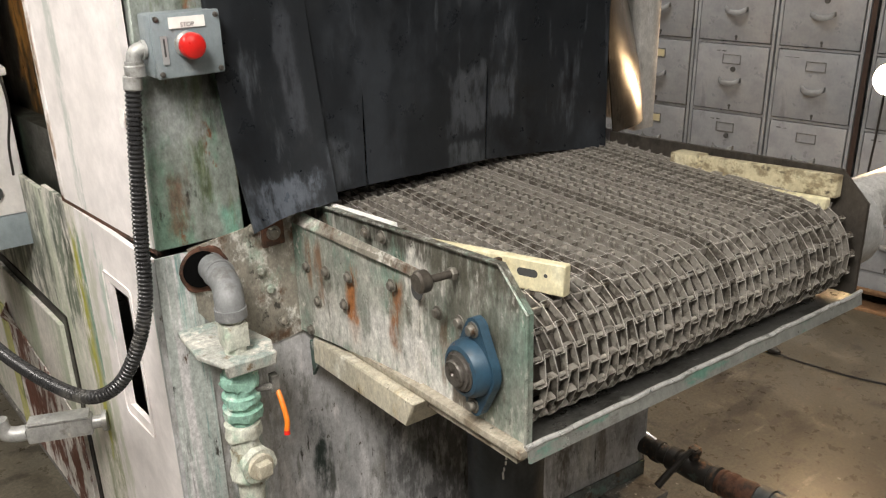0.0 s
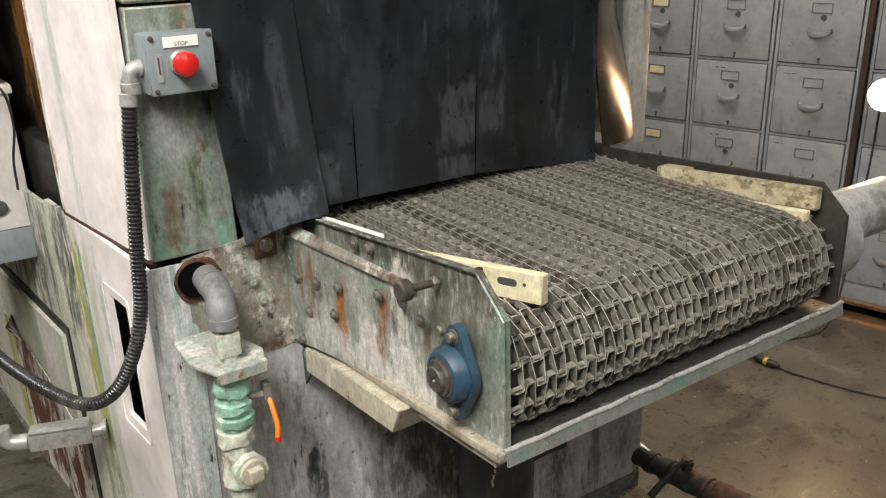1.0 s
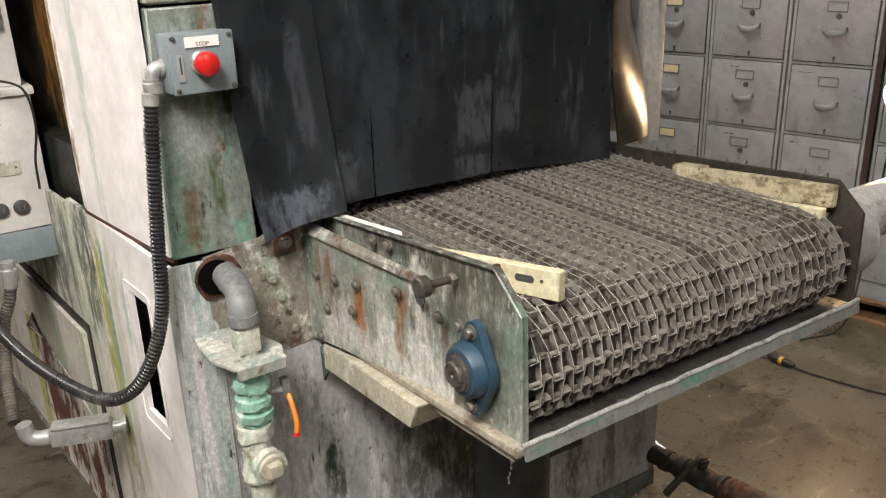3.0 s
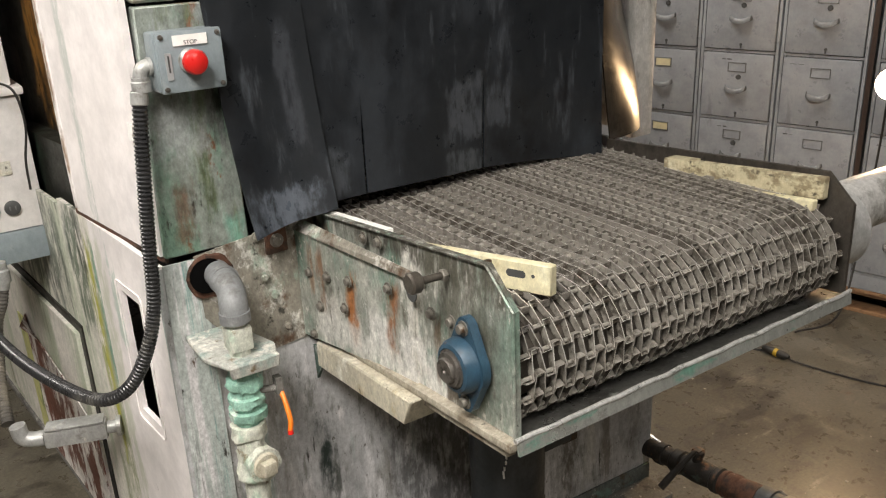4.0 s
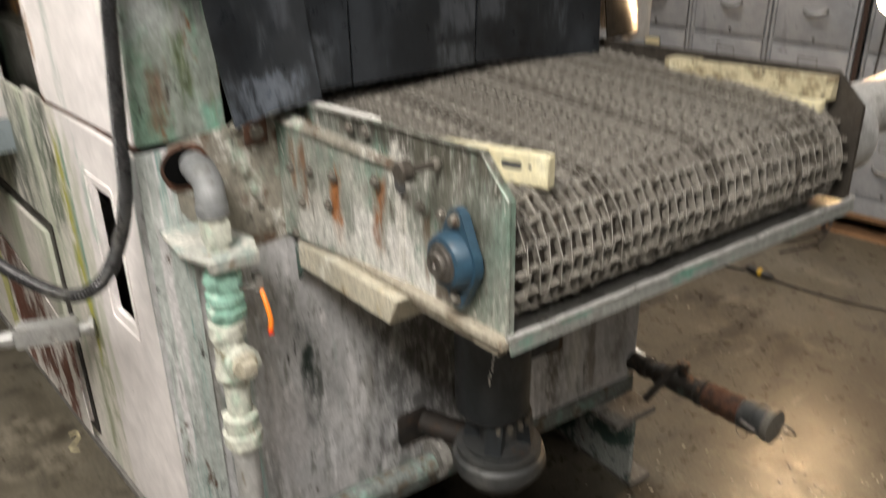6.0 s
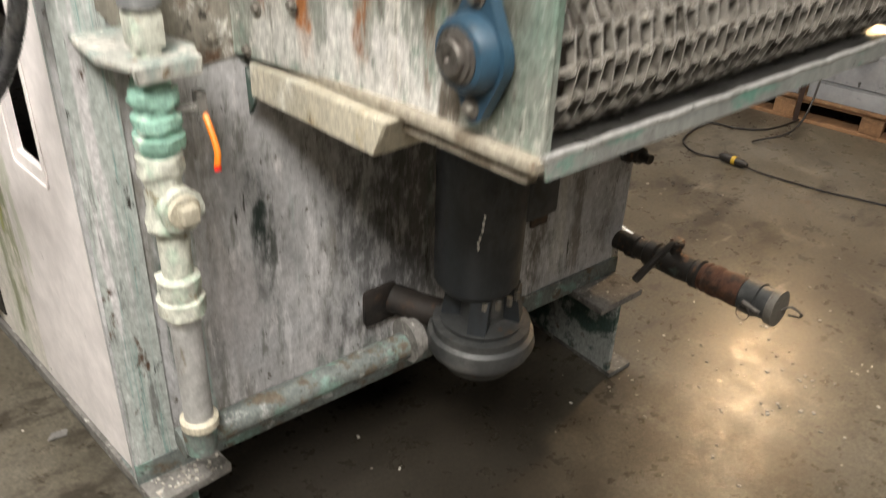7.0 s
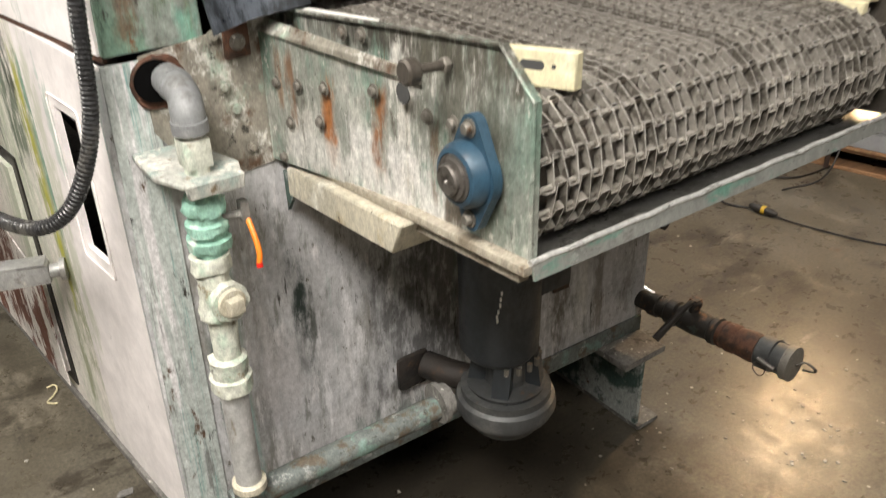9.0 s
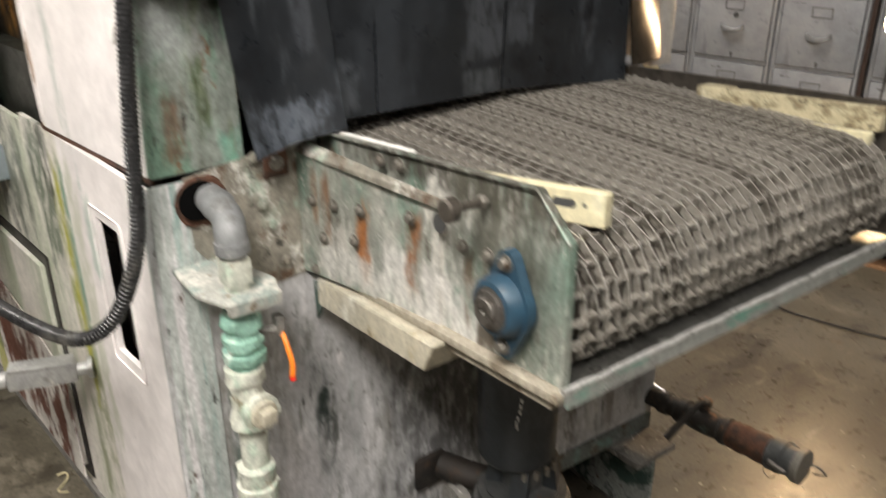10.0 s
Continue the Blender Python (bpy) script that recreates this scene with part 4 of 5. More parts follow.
# Bed plate added to keep light from showing through the belt's gaps.
part("slider_bed", box(XL + 0.012, XR - 0.012, -0.50, 0.42, 1.2065, 1.2125), "bed_steel", conveyor, "dull brown slider bed added under the belt to fill its gaps")

# ---- wire belt ----
belt = thing("wire_mesh_belt", (0.72, -0.3, 1.22), "grey-brown flat-wire mesh belt running over the roller", "belt")
PITCH, LEG, HIGH, THICK, R = 0.0335, 0.0196, 0.0125, 0.0017, 0.0905
ARC_Y, ARC_Z = -0.520, 1.1335
BED = 0.0
BX0, BX1 = XL + 0.014, XR - 0.016


def belt_at(s):
    """Place and turn on the belt's run: s metres from the top of the roller, forwards round the front."""
    if s < 0:
        return ARC_Y - s, ARC_Z + R + s * BED, math.atan(BED)
    a = s / R
    if a < math.pi:
        return ARC_Y - R * math.sin(a), ARC_Z + R * math.cos(a), a
    return ARC_Y + (s - math.pi * R), ARC_Z - R, math.pi


# one strip of bent flat wire between two rods, along x, in the plane y, height z
def wire_strip():
    b = B()
    n = int((BX1 - BX0) / LEG)
    line = []
    for k in range(n):
        x0, y = k * LEG, (PITCH / 2 + 0.0052) * (1 if k % 2 else -1)
        line += [(x0 + 0.0024, y), (x0 + LEG - 0.0024, y)]
    rows = []
    for i, (x, y) in enumerate(line):
        p = Vector(line[max(i - 1, 0)]), Vector(line[min(i + 1, len(line) - 1)])
        t = (p[1] - p[0]).normalized()
        nx, ny = -t.y * THICK / 2, t.x * THICK / 2
        rows.append([b.verts.new((BX0 + x + sx * nx, y + sx * ny, z)) for sx, z in ((1, HIGH / 2), (1, -HIGH / 2), (-1, -HIGH / 2), (-1, HIGH / 2))])
    for a, c in zip(rows, rows[1:]):
        for k in range(4):
            b.faces.new((a[k], c[k], c[(k + 1) % 4], a[(k + 1) % 4]))
    b.faces.new(rows[0])
    b.faces.new(rows[-1])
    for f in b.faces:
        f.material_index = 1 if all(v.co.z > 0 for v in f.verts) else 0
    me = to_mesh("flat_wire", b, "belt_wire")
    me.materials.append(MATS["belt_wire_edge"])
    return me


strip_mesh = wire_strip()
rod_mesh = to_mesh("cross_rod", merge(cyl((BX0 - 0.002, 0, 0), (BX1 - 0.004, 0, 0), 0.0032, 8), merge(lathe([(0, 0.005), (0.003, 0.005)], (BX0 - 0.004, 0, 0), (1, 0, 0), 8), lathe([(0, 0.005), (0.003, 0.005)], (BX1 - 0.006, 0, 0), (1, 0, 0), 8))), "belt_rod")
rng = random.Random(4)
for k in range(-28, 13):
    ya, za, aa = belt_at(k * PITCH)
    yb, zb, ab = belt_at((k + 1) * PITCH)
    mid = Vector((0, (ya + yb) / 2, (za + zb) / 2))
    ang = math.atan2(zb - za, -(yb - ya))
    ob = new("flat_wire", strip_mesh)
    hang(ob, belt)
    ob.matrix_basis = Matrix.Translation(mid + Vector((rng.uniform(-0.0004, 0.0004), 0, 0))) @ Matrix.Rotation(math.pi - ang, 4, "X") @ Matrix.Rotation(math.pi, 4, "X") @ Matrix.Rotation(rng.uniform(-0.0006, 0.0006), 4, "Y")
    rod = new("cross_rod", rod_mesh)
    hang(rod, belt)
    rod.matrix_basis = Matrix.Translation((0, ya, za))

# ---- stop button station ----
stop = thing("stop_button_station", (0.09, 0.0, 1.56), "grey metal push-button box with a red mushroom button, on the post", "switch")
sb = part("box", box(0.036, 0.150, -0.052, -0.004, 1.508, 1.606, 0.006), "box_grey", stop)
part("cover", box(0.039, 0.151, -0.064, -0.053, 1.507, 1.608, 0.005), "box_grey", stop)
for x in (0.047, 0.143):
    for z in (1.515, 1.600):
        part("screw", lathe([(0, 0.0045), (0.003, 0.0042), (0.0035, 0.002)], (x, -0.0635, z), (0, -1, 0), 10), "bare_steel", stop)
part("button_collar", lathe([(0, 0.021), (0.006, 0.021), (0.010, 0.017)], (0.092, -0.064, 1.558), (0, -1, 0), 24), "die_cast", stop)
part("button", lathe([(0.008, 0.014), (0.016, 0.016), (0.019, 0.0205), (0.027, 0.0210), (0.033, 0.0180), (0.037, 0.010), (0.038, 0.0)], (0.092, -0.064, 1.558), (0, -1, 0), 32), "red_plastic", stop, "red mushroom push button")
plate = part("legend_plate", box(0.066, 0.124, -0.0665, -0.0642, 1.584, 1.601), "label_white", stop, "white plate that reads STOP")
words("STOP", 0.0095, pose(0.095, -0.0668, 1.5885, 90, 0, 0), "print_dark", plate)
mk = part("maker_plate", box(0.050, 0.060, -0.0660, -0.0642, 1.530, 1.574), "plate_silver", stop, "narrow silver maker's plate")
part("print_bar", box(0.0535, 0.0565, -0.0664, -0.0661, 1.542, 1.570), "print_dark", mk)
STOP_AT, STOP_SIZE = Vector((0.0933, -0.0005, 1.5583)), 0.955
stop.matrix_basis = Matrix.Translation(STOP_AT) @ Matrix.Scale(STOP_SIZE, 4)
# conduit elbow on the box and the black conduit hanging from it
elbow = thing("conduit_elbow", (0.02, -0.03, 1.54), "grey die-cast conduit elbow fitting", "fitting")
part("elbow", tube(spline([(0.038, -0.030, 1.553), (0.026, -0.030, 1.553), (0.017, -0.030, 1.546), (0.014, -0.030, 1.530)], 8), 0.0135, 14), "die_cast", elbow)
part("collar", lathe([(0, 0.018), (0.018, 0.018), (0.020, 0.016), (0.026, 0.016)], (0.014, -0.030, 1.510), (0, 0, 1), 14), "die_cast", elbow)
part("lock_ring", lathe([(0, 0.017), (0.006, 0.017)], (0.030, -0.030, 1.553), (1, 0, 0), 14), "die_cast", elbow)
elbow.matrix_basis = Matrix.Translation(STOP_AT + STOP_SIZE * (Vector((0.02, -0.03, 1.54)) - Vector((0.09, 0.0, 1.56)))) @ Matrix.Scale(STOP_SIZE * 0.92, 4)
CON = [(0.016, -0.029, 1.514), (0.002, -0.034, 1.40), (-0.011, -0.036, 1.27), (-0.022, -0.037, 1.15), (-0.050, -0.030, 1.06), (-0.088, 0.00, 0.992), (-0.136, 0.06, 0.968), (-0.199, 0.25, 0.967), (-0.243, 0.45, 0.985), (-0.29, 0.72, 1.04)]
def conduit(pts, r, pitch, mat, label):
    t = thing("flexible_conduit", pts[0], label, "conduit")
    part("jacket", ribbed(pts, r, pitch), mat, t)
    part("ferrule", cyl(pts[0], Vector(pts[0]) + (Vector(pts[1]) - Vector(pts[0])).normalized() * 0.022, r * 1.14, 14, 0.002), "die_cast", t)
    return t


conduit(CON, 0.0126, 0.0072, "black_flex", "black ribbed flexible conduit drooping in a long loop")

# ---- pipework on the front ----
pipe = thing("supply_pipe", (0.085, -0.13, 0.45), "vertical pipe run with green crusted valve and orange lever", "pipe")
PX, PY = 0.085, -0.132
part("wall_plate", crust(lathe([(0.003, 0.044), (0.007, 0.041)], (0.092, front(0.08) - 0.002, 1.168), (0, -1, 0), 22), 0.008, 40), "rust_metal", pipe, "rusted plate round the pipe's hole")
# Black disc on the plate: the open hole's darkness is put into its colour.
part("hole", lathe([(0, 0.033), (0.0015, 0.033)], (0.084, front(0.08) - 0.0165, 1.174), (0, -1, 0), 20), "hole_shade_black", pipe)
lug = part("rusted_lug", crust(box(0.200, 0.242, front(0.22) - 0.012, front(0.22) - 0.002, 1.182, 1.236, 0.004), 0.003, 50), "rust_metal", washer, "rusted lug with a bolt")
part("bolt", bolt((0.221, front(0.22) - 0.012, 1.208), (0, -1, 0), 0.009, 0.009), "grey_bolt", lug)
el = spline([(0.102, -0.004, 1.174), (0.099, -0.060, 1.174), (0.093, -0.104, 1.171), (0.087, -0.126, 1.158), (0.085, PY, 1.136)], 8)
part("elbow", merge(tube(el, 0.0245, 18), merge(lathe([(0, 0.0265), (0.018, 0.0265)], (PX, PY, 1.128), (0, 0, 1), 20), lathe([(0, 0.0265), (0.012, 0.0265)], (0.100, -0.050, 1.174), (0, -1, 0), 20))), "grey_pvc", pipe, "grey pipe elbow")
part("nipple", merge(cyl((PX, PY, 1.055), (PX, PY, 1.13), 0.0185, 16), box(PX - 0.020, PX + 0.020, PY - 0.020, PY + 0.020, 1.076, 1.120, 0.004)), "scaled_pipe", pipe)
fl = part("pipe_bracket", merge(slab([(0.030, front(0.1) - 0.003, 1.066), (0.026, -0.110, 1.066), (0.048, -0.166, 1.066), (0.138, -0.166, 1.066), (0.150, -0.130, 1.066), (0.120, front(0.1) - 0.003, 1.066)], 0.010, None, 0.002), slab([(0.048, -0.168, 1.068), (0.138, -0.168, 1.068), (0.136, -0.166, 1.044), (0.052, -0.166, 1.044)], 0.012, None, 0.002)), "scaled_bracket", pipe, "crusted angle bracket round the pipe")
part("union", crust(lathe(dense([(0, 0.024), (0.010, 0.024), (0.012, 0.032), (0.028, 0.034), (0.030, 0.027), (0.038, 0.027), (0.040, 0.033), (0.056, 0.033), (0.058, 0.026), (0.070, 0.026), (0.072, 0.031), (0.088, 0.031), (0.092, 0.024), (0.104, 0.024)]), (PX, PY, 0.930), (0, 0, 1), 28), 0.0048, 70), "green_brass", pipe, "verdigris green ball valve body")
lever = part("lever_stem", merge(cyl((PX + 0.02, PY - 0.012, 0.990), (PX + 0.052, PY - 0.022, 0.990), 0.007, 10), box(PX + 0.046, PX + 0.060, PY - 0.03, PY - 0.012, 0.978, 1.012, 0.003)), "crusted_flange", pipe)
part("lever_grip", tube(spline([(PX + 0.055, PY - 0.024, 0.985), (PX + 0.055, PY - 0.040, 0.965), (PX + 0.054, PY - 0.056, 0.938), (PX + 0.050, PY - 0.060, 0.920)], 6), 0.0046, 10), "orange_grip", lever, "orange sleeve on the lever")
part("lever_tip", tube([Vector((PX + 0.050, PY - 0.060, 0.921)), Vector((PX + 0.0495, PY - 0.062, 0.914))], 0.0052, 10), "red_plastic", lever)
BRANCH = (0.10, -1, 0)
part("tee", crust(merge(lathe(dense([(0, 0.030), (0.016, 0.030), (0.020, 0.026), (0.085, 0.026), (0.088, 0.031), (0.112, 0.031)]), (PX - 0.004, PY, 0.818), (0, 0, 1), 26), lathe(dense([(0, 0.024), (0.022, 0.024), (0.024, 0.031), (0.040, 0.031)]), (PX, PY, 0.856), BRANCH, 24)), 0.0052, 65), "scaled_pipe", pipe, "chalk-crusted pipe tee")
part("plug", merge(lathe([(0.036, 0.026), (0.045, 0.023)], (PX, PY, 0.856), BRANCH, 14), box(-0.0125, 0.0125, -0.060, -0.04, -0.0125, 0.0125, 0.002, None, Matrix.Translation((PX, PY, 0.856)) @ pose(0, 0, 0, 0, 0, 6))), "trough_cream", pipe, "square-headed crusted plug")
part("riser", crust(lathe([(0.01 * k, 0.022) for k in range(10)], (PX - 0.002, PY, 0.730), (0, 0, 1), 16), 0.003), "scaled_pipe", pipe)
part("lower_union", crust(lathe(dense([(0, 0.030), (0.004, 0.035), (0.030, 0.035), (0.032, 0.029), (0.050, 0.031), (0.066, 0.031), (0.070, 0.026)]), (PX - 0.003, PY, 0.668), (0, 0, 1), 26), 0.0035, 70), "scaled_pipe", pipe)
part("lower_pipe", lathe([(0, 0.0235), (0.20, 0.0235), (0.202, 0.026), (0.222, 0.026)], (PX - 0.003, PY, 0.452), (0, 0, 1), 20), "galvanised_pipe", pipe, "bare galvanised pipe")
part("pipe_ring", lathe([(0, 0.031), (0.014, 0.031), (0.018, 0.026)], (PX - 0.003, PY, 0.446), (0, 0, 1), 20), "trough_cream", pipe)
man = B()
lathe(dense([(0, 0.026), (0.47, 0.026)], 0.012), (0.055, -0.098, 0.388), (1, -0.05, 0.03), 20, man)
crust(man, 0.002, 40)
lathe([(0, 0.026), (0.06, 0.029)], (PX - 0.003, PY + 0.008, 0.385), (0, 0, 1), 16, man)
part("manifold", man, "manifold_paint", pipe, "low horizontal pipe with teal streaks")
part("end_flange", lathe([(0, 0.045), (0.012, 0.045), (0.014, 0.036), (0.03, 0.036)], (0.505, -0.125, 0.415), (1, -0.05, 0.03), 16), "crusted_flange", pipe)

# loose fixtures on the front plate
for x, z in ((0.185, 1.222), (0.205, 1.10), (0.225, 1.03), (0.19, 1.14)):
    solid("plate_stud", bolt((x, front(x) - 0.007, z), (0, -1, 0), 0.007, 0.007), "scaled_metal", "crusted steel stud on the front plate", "bolt", "", "studs on the front plate")
solid("drain_plug", merge(lathe([(0, 0.030), (0.012, 0.030), (0.014, 0.024), (0.04, 0.022)], (1.225, front(1.2), 0.590), (0, -1, 0), 10), cyl((1.225, -0.07, 0.59), (1.225, -0.10, 0.59), 0.013, 8)), "hose_black", "dark rusty pipe plug on the front plate", "plug")
solid("square_port", box(0.922, 0.972, front(0.94) - 0.008, front(0.94) - 0.001, 0.478, 0.538, 0.002), "interior_dark", "dark square port in the front plate", "port")

# ---- pump ----
PUX, PUY = 0.628, -0.203
pump = thing("vertical_pump", (PUX, PUY, 0.34), "dark grey vertical motor pump under the conveyor", "pump")
part("volute", lathe([(0, 0.05), (0.004, 0.072), (0.022, 0.084), (0.034, 0.088), (0.038, 0.098), (0.056, 0.106), (0.078, 0.102), (0.084, 0.094), (0.100, 0.094), (0.104, 0.04)], (PUX, PUY, 0.362), (0, 0, 1), 40), "pump_iron", pump, "round cast pump casing")
part("bracket_ring", lathe([(0, 0.078), (0.010, 0.082), (0.014, 0.045), (0.09, 0.042)], (PUX, PUY, 0.464), (0, 0, 1), 32), "pump_iron", pump)
for k in range(4):
    a = math.radians(45 + 90 * k)
    part("bracket_leg", slab([(PUX + 0.034 * math.cos(a - 0.5), PUY + 0.034 * math.sin(a - 0.5), 0.46), (PUX + 0.078 * math.cos(a - 0.32), PUY + 0.078 * math.sin(a - 0.32), 0.46), (PUX + 0.066 * math.cos(a - 0.3), PUY + 0.066 * math.sin(a - 0.3), 0.548), (PUX + 0.034 * math.cos(a - 0.5), PUY + 0.034 * math.sin(a - 0.5), 0.548)], 0.035), "motor_paint", pump)
MX, MY = PUX - 0.013, PUY + 0.008
motor = part("motor", lathe([(0, 0.058), (0.008, 0.070), (0.024, 0.080), (0.36, 0.084), (0.375, 0.078), (0.39, 0.05)], (MX, MY, 0.540), (0, 0, 1), 36), "motor_paint", pump, "black-grey motor housing")
for k in range(6):
    a = math.radians(-130 + k * 22)
    part("clamp_bolt", cyl((PUX + 0.066 * math.cos(a), PUY + 0.066 * math.sin(a), 0.528), (PUX + 0.066 * math.cos(a), PUY + 0.066 * math.sin(a), 0.545), 0.006, 6), "grey_bolt", motor)
part("terminal_box", box(MX + 0.030, 0.746, -0.258, -0.12, 0.682, 0.850, 0.008), "motor_paint", motor, "square terminal box on the motor")
drips = B()
for dz, da in ((0.735, 0.0), (0.722, -0.02), (0.709, -0.03), (0.694, -0.07), (0.683, -0.10), (0.674, -0.09)):
    a = math.radians(-128) + da
    lathe([(0, 0.0024), (0.008, 0.0022)], (MX + 0.0825 * math.cos(a), MY + 0.0825 * math.sin(a), dz), (0, 0, -1), 6, drips)
part("paint_drips", drips, "label_white", motor, "white paint drips")
part("pump_hose", tube(spline([(0.740, -0.15, 0.735), (0.80, -0.14, 0.715), (0.87, -0.12, 0.690), (0.972, -0.12, 0.693), (1.019, -0.12, 0.732), (1.051, -0.12, 0.767)], 8), 0.014, 10), "rust_metal", pump, "rusty bent conduit")
part("inlet_flange", crust(merge(box(0.478, 0.556, front(0.5) - 0.018, front(0.5) - 0.003, 0.398, 0.480, 0.012), tube(spline([(0.545, -0.03, 0.445), (0.57, -0.08, 0.440), (PUX - 0.01, PUY + 0.06, 0.43)], 6), 0.030, 16)), 0.003, 40), "inlet_rust", pump, "dark rusted suction flange on the tank")

# ---- drain valve with quick coupling ----
valve = thing("drain_valve", (1.24, -0.2, 0.34), "rusty black drain pipe with a lever valve and capped coupling", "valve")
A0, AX = Vector((1.243, -0.02, 0.338)), Vector((0.035, -0.45, 0.022)).normalized()
part("valve_pipe", lathe([(0, 0.026), (0.05, 0.026), (0.052, 0.031), (0.075, 0.031), (0.077, 0.027), (0.10, 0.027), (0.105, 0.033), (0.13, 0.034), (0.135, 0.029), (0.15, 0.031), (0.19, 0.034), (0.23, 0.031), (0.235, 0.036), (0.25, 0.036), (0.255, 0.030)], A0, AX, 16), "hose_black", valve)
part("adapter", lathe([(0.255, 0.032), (0.268, 0.036), (0.272, 0.033), (0.285, 0.037), (0.30, 0.037), (0.305, 0.034), (0.345, 0.038), (0.36, 0.036)], A0, AX, 18), "rust_metal", valve, "rusty threaded adapter")
part("coupling", lathe([(0.36, 0.034), (0.365, 0.041), (0.40, 0.041), (0.402, 0.037), (0.43, 0.037)], A0, AX, 20), "pump_iron", valve, "grey quick coupling")
part("cap", lathe([(0.43, 0.043), (0.448, 0.043), (0.450, 0.030)], A0, AX, 24), "grey_bolt", valve, "grey cap")
for s in (-1, 1):
    side_v = AX.cross(Vector((0, 0, 1))).normalized() * s
    p = A0 + AX * 0.385 + side_v * 0.040
    arm = part("cam_arm", tube([p, p + side_v * 0.012 + Vector((0, 0, 0.012)), p + AX * 0.04 + side_v * 0.010], 0.006, 8), "bare_steel", valve)
    ringc = p + Vector((0, 0, -0.022))
    part("pull_ring", tube([ringc + Vector((0.0, 0.016 * math.cos(a), 0.018 * math.sin(a))) for a in (2 * math.pi * k / 14 for k in range(15))], 0.0015, 6), "bare_steel", arm)
tail = A0 + AX * 0.452
part("cap_chain", tube(spline([tail, tail + Vector((0.01, -0.015, 0.012)), tail + Vector((0.02, -0.035, 0.0)), tail + Vector((0.03, -0.03, -0.015)), tail + Vector((0.012, -0.012, -0.012))], 6), 0.003, 6), "bare_steel", valve)
vp = A0 + AX * 0.175
# Thin pale taper along the upper side of the valve pipe.
part("crust_strip", crust(lathe(dense([(0, 0.006), (0.08, 0.004), (0.165, 0.002)], 0.008), (1.262, -0.020, 0.362), (-0.016, -0.164, 0.003), 8), 0.002, 60), "lip_bright", valve, "thin pale strip along the pipe")
stem = part("valve_stem", merge(lathe([(0, 0.016), (0.045, 0.014), (0.048, 0.018), (0.060, 0.018), (0.064, 0.012)], vp, (0, 0, 1), 12), box(-0.012, 0.012, -0.012, 0.012, 0.05, 0.066, 0.003, None, Matrix.Translation(vp))), "hose_black", valve)
part("valve_lever", tube(spline([vp + Vector((0, 0, 0.060)), vp + Vector((-0.030, 0.002, 0.055)), vp + Vector((-0.085, 0.008, 0.020)), vp + Vector((-0.125, 0.012, -0.008))], 6), lambda i: 0.006 + 0.004 * min(1, i / 14), 8), "hose_black", stem, "bent rusty lever")

# ---- electrical boxes on the side ----
enc = thing("outlet_box", (-0.30, 0.80, 0.95), "white metal electrical box with two black outlets on the machine's side", "electrical box")
ex1 = -0.050
part("body", box(-0.48, ex1, 0.74, 1.16, 1.100, 1.415, 0.006), "white_enclosure", enc)
part("lid", box(-0.49, ex1 + 0.008, 0.732, 1.17, 1.4155, 1.434, 0.004), "white_enclosure", enc)
part("base", box(-0.48, ex1 - 0.002, 0.734, 1.16, 1.022, 1.0985, 0.005), "box_grey", enc, "grey lower section")
part("card", box(-0.152, -0.102, 0.7370, 0.7395, 1.236, 1.268), "trough_cream", enc)
part("small_card", box(-0.165, -0.150, 0.7370, 0.7395, 1.350, 1.372), "yellow_card", enc)
for x in (-0.118, -0.163):
    o = part("outlet", lathe([(0, 0.018), (0.006, 0.0175), (0.008, 0.014)], (x, 0.740, 1.156), (0, -1, 0), 20), "print_dark", enc, "round black outlet")
    for dx in (-0.006, 0.006):
        part("contact", box(x + dx - 0.0015, x + dx + 0.0015, 0.7305, 0.7315, 1.152, 1.162), "handle_metal", o)
part("upper_body", box(-0.48, ex1 - 0.010, 0.76, 1.14, 1.4345, 2.0, 0.005), "white_enclosure", enc)
part("meter", box(-0.30, ex1 - 0.028, 0.745, 0.759, 1.565, 1.72, 0.004), "box_grey", enc, "grey framed panel")
solid("thin_wire", tube(spline([(-0.30, 0.72, 1.475), (-0.16, 0.70, 1.465), (-0.095, 0.66, 1.455), (-0.072, 0.64, 1.43), (-0.066, 0.64, 1.36), (-0.078, 0.66, 1.28), (-0.080, 0.67, 1.21)], 8), 0.003, 6), "black_cable", "thin black wire hanging beside the box", "wire")
for pts, lab in (([(-0.178, 0.70, 1.00), (-0.190, 0.70, 0.95), (-0.213, 0.70, 0.89), (-0.240, 0.60, 0.80), (-0.252, 0.50, 0.735)], "grey ribbed conduit between the box and a fitting"),
                 ([(-0.27, 0.82, 1.015), (-0.275, 0.84, 0.85), (-0.29, 0.86, 0.70), (-0.30, 0.90, 0.62)], "second ribbed conduit under the box")):
    conduit(pts, 0.0145, 0.0085, "dusty_flex", lab)
solid("conduit_end", lathe([(0, 0.019), (0.03, 0.019), (0.034, 0.016), (0.05, 0.016)], (-0.178, 0.70, 0.995), (0, 0, 1), 14), "die_cast", "grey conduit connector under the box", "fitting")
lb = thing("junction_fitting", (-0.12, 0.55, 0.60), "grey cast conduit body fixed to the machine's side", "fitting")
LB = Matrix.Translation((side(0.40) - 0.004, 0.40, 0.700)) @ pose(0, 0, 0, 0, 0, 160)
part("body", box(0.03, 0.165, -0.019, 0.019, -0.022, 0.022, 0.008, None, LB), "die_cast", lb)
part("cover", box(0.035, 0.16, -0.021, 0.021, 0.0225, 0.028, 0.003, None, LB), "die_cast", lb)
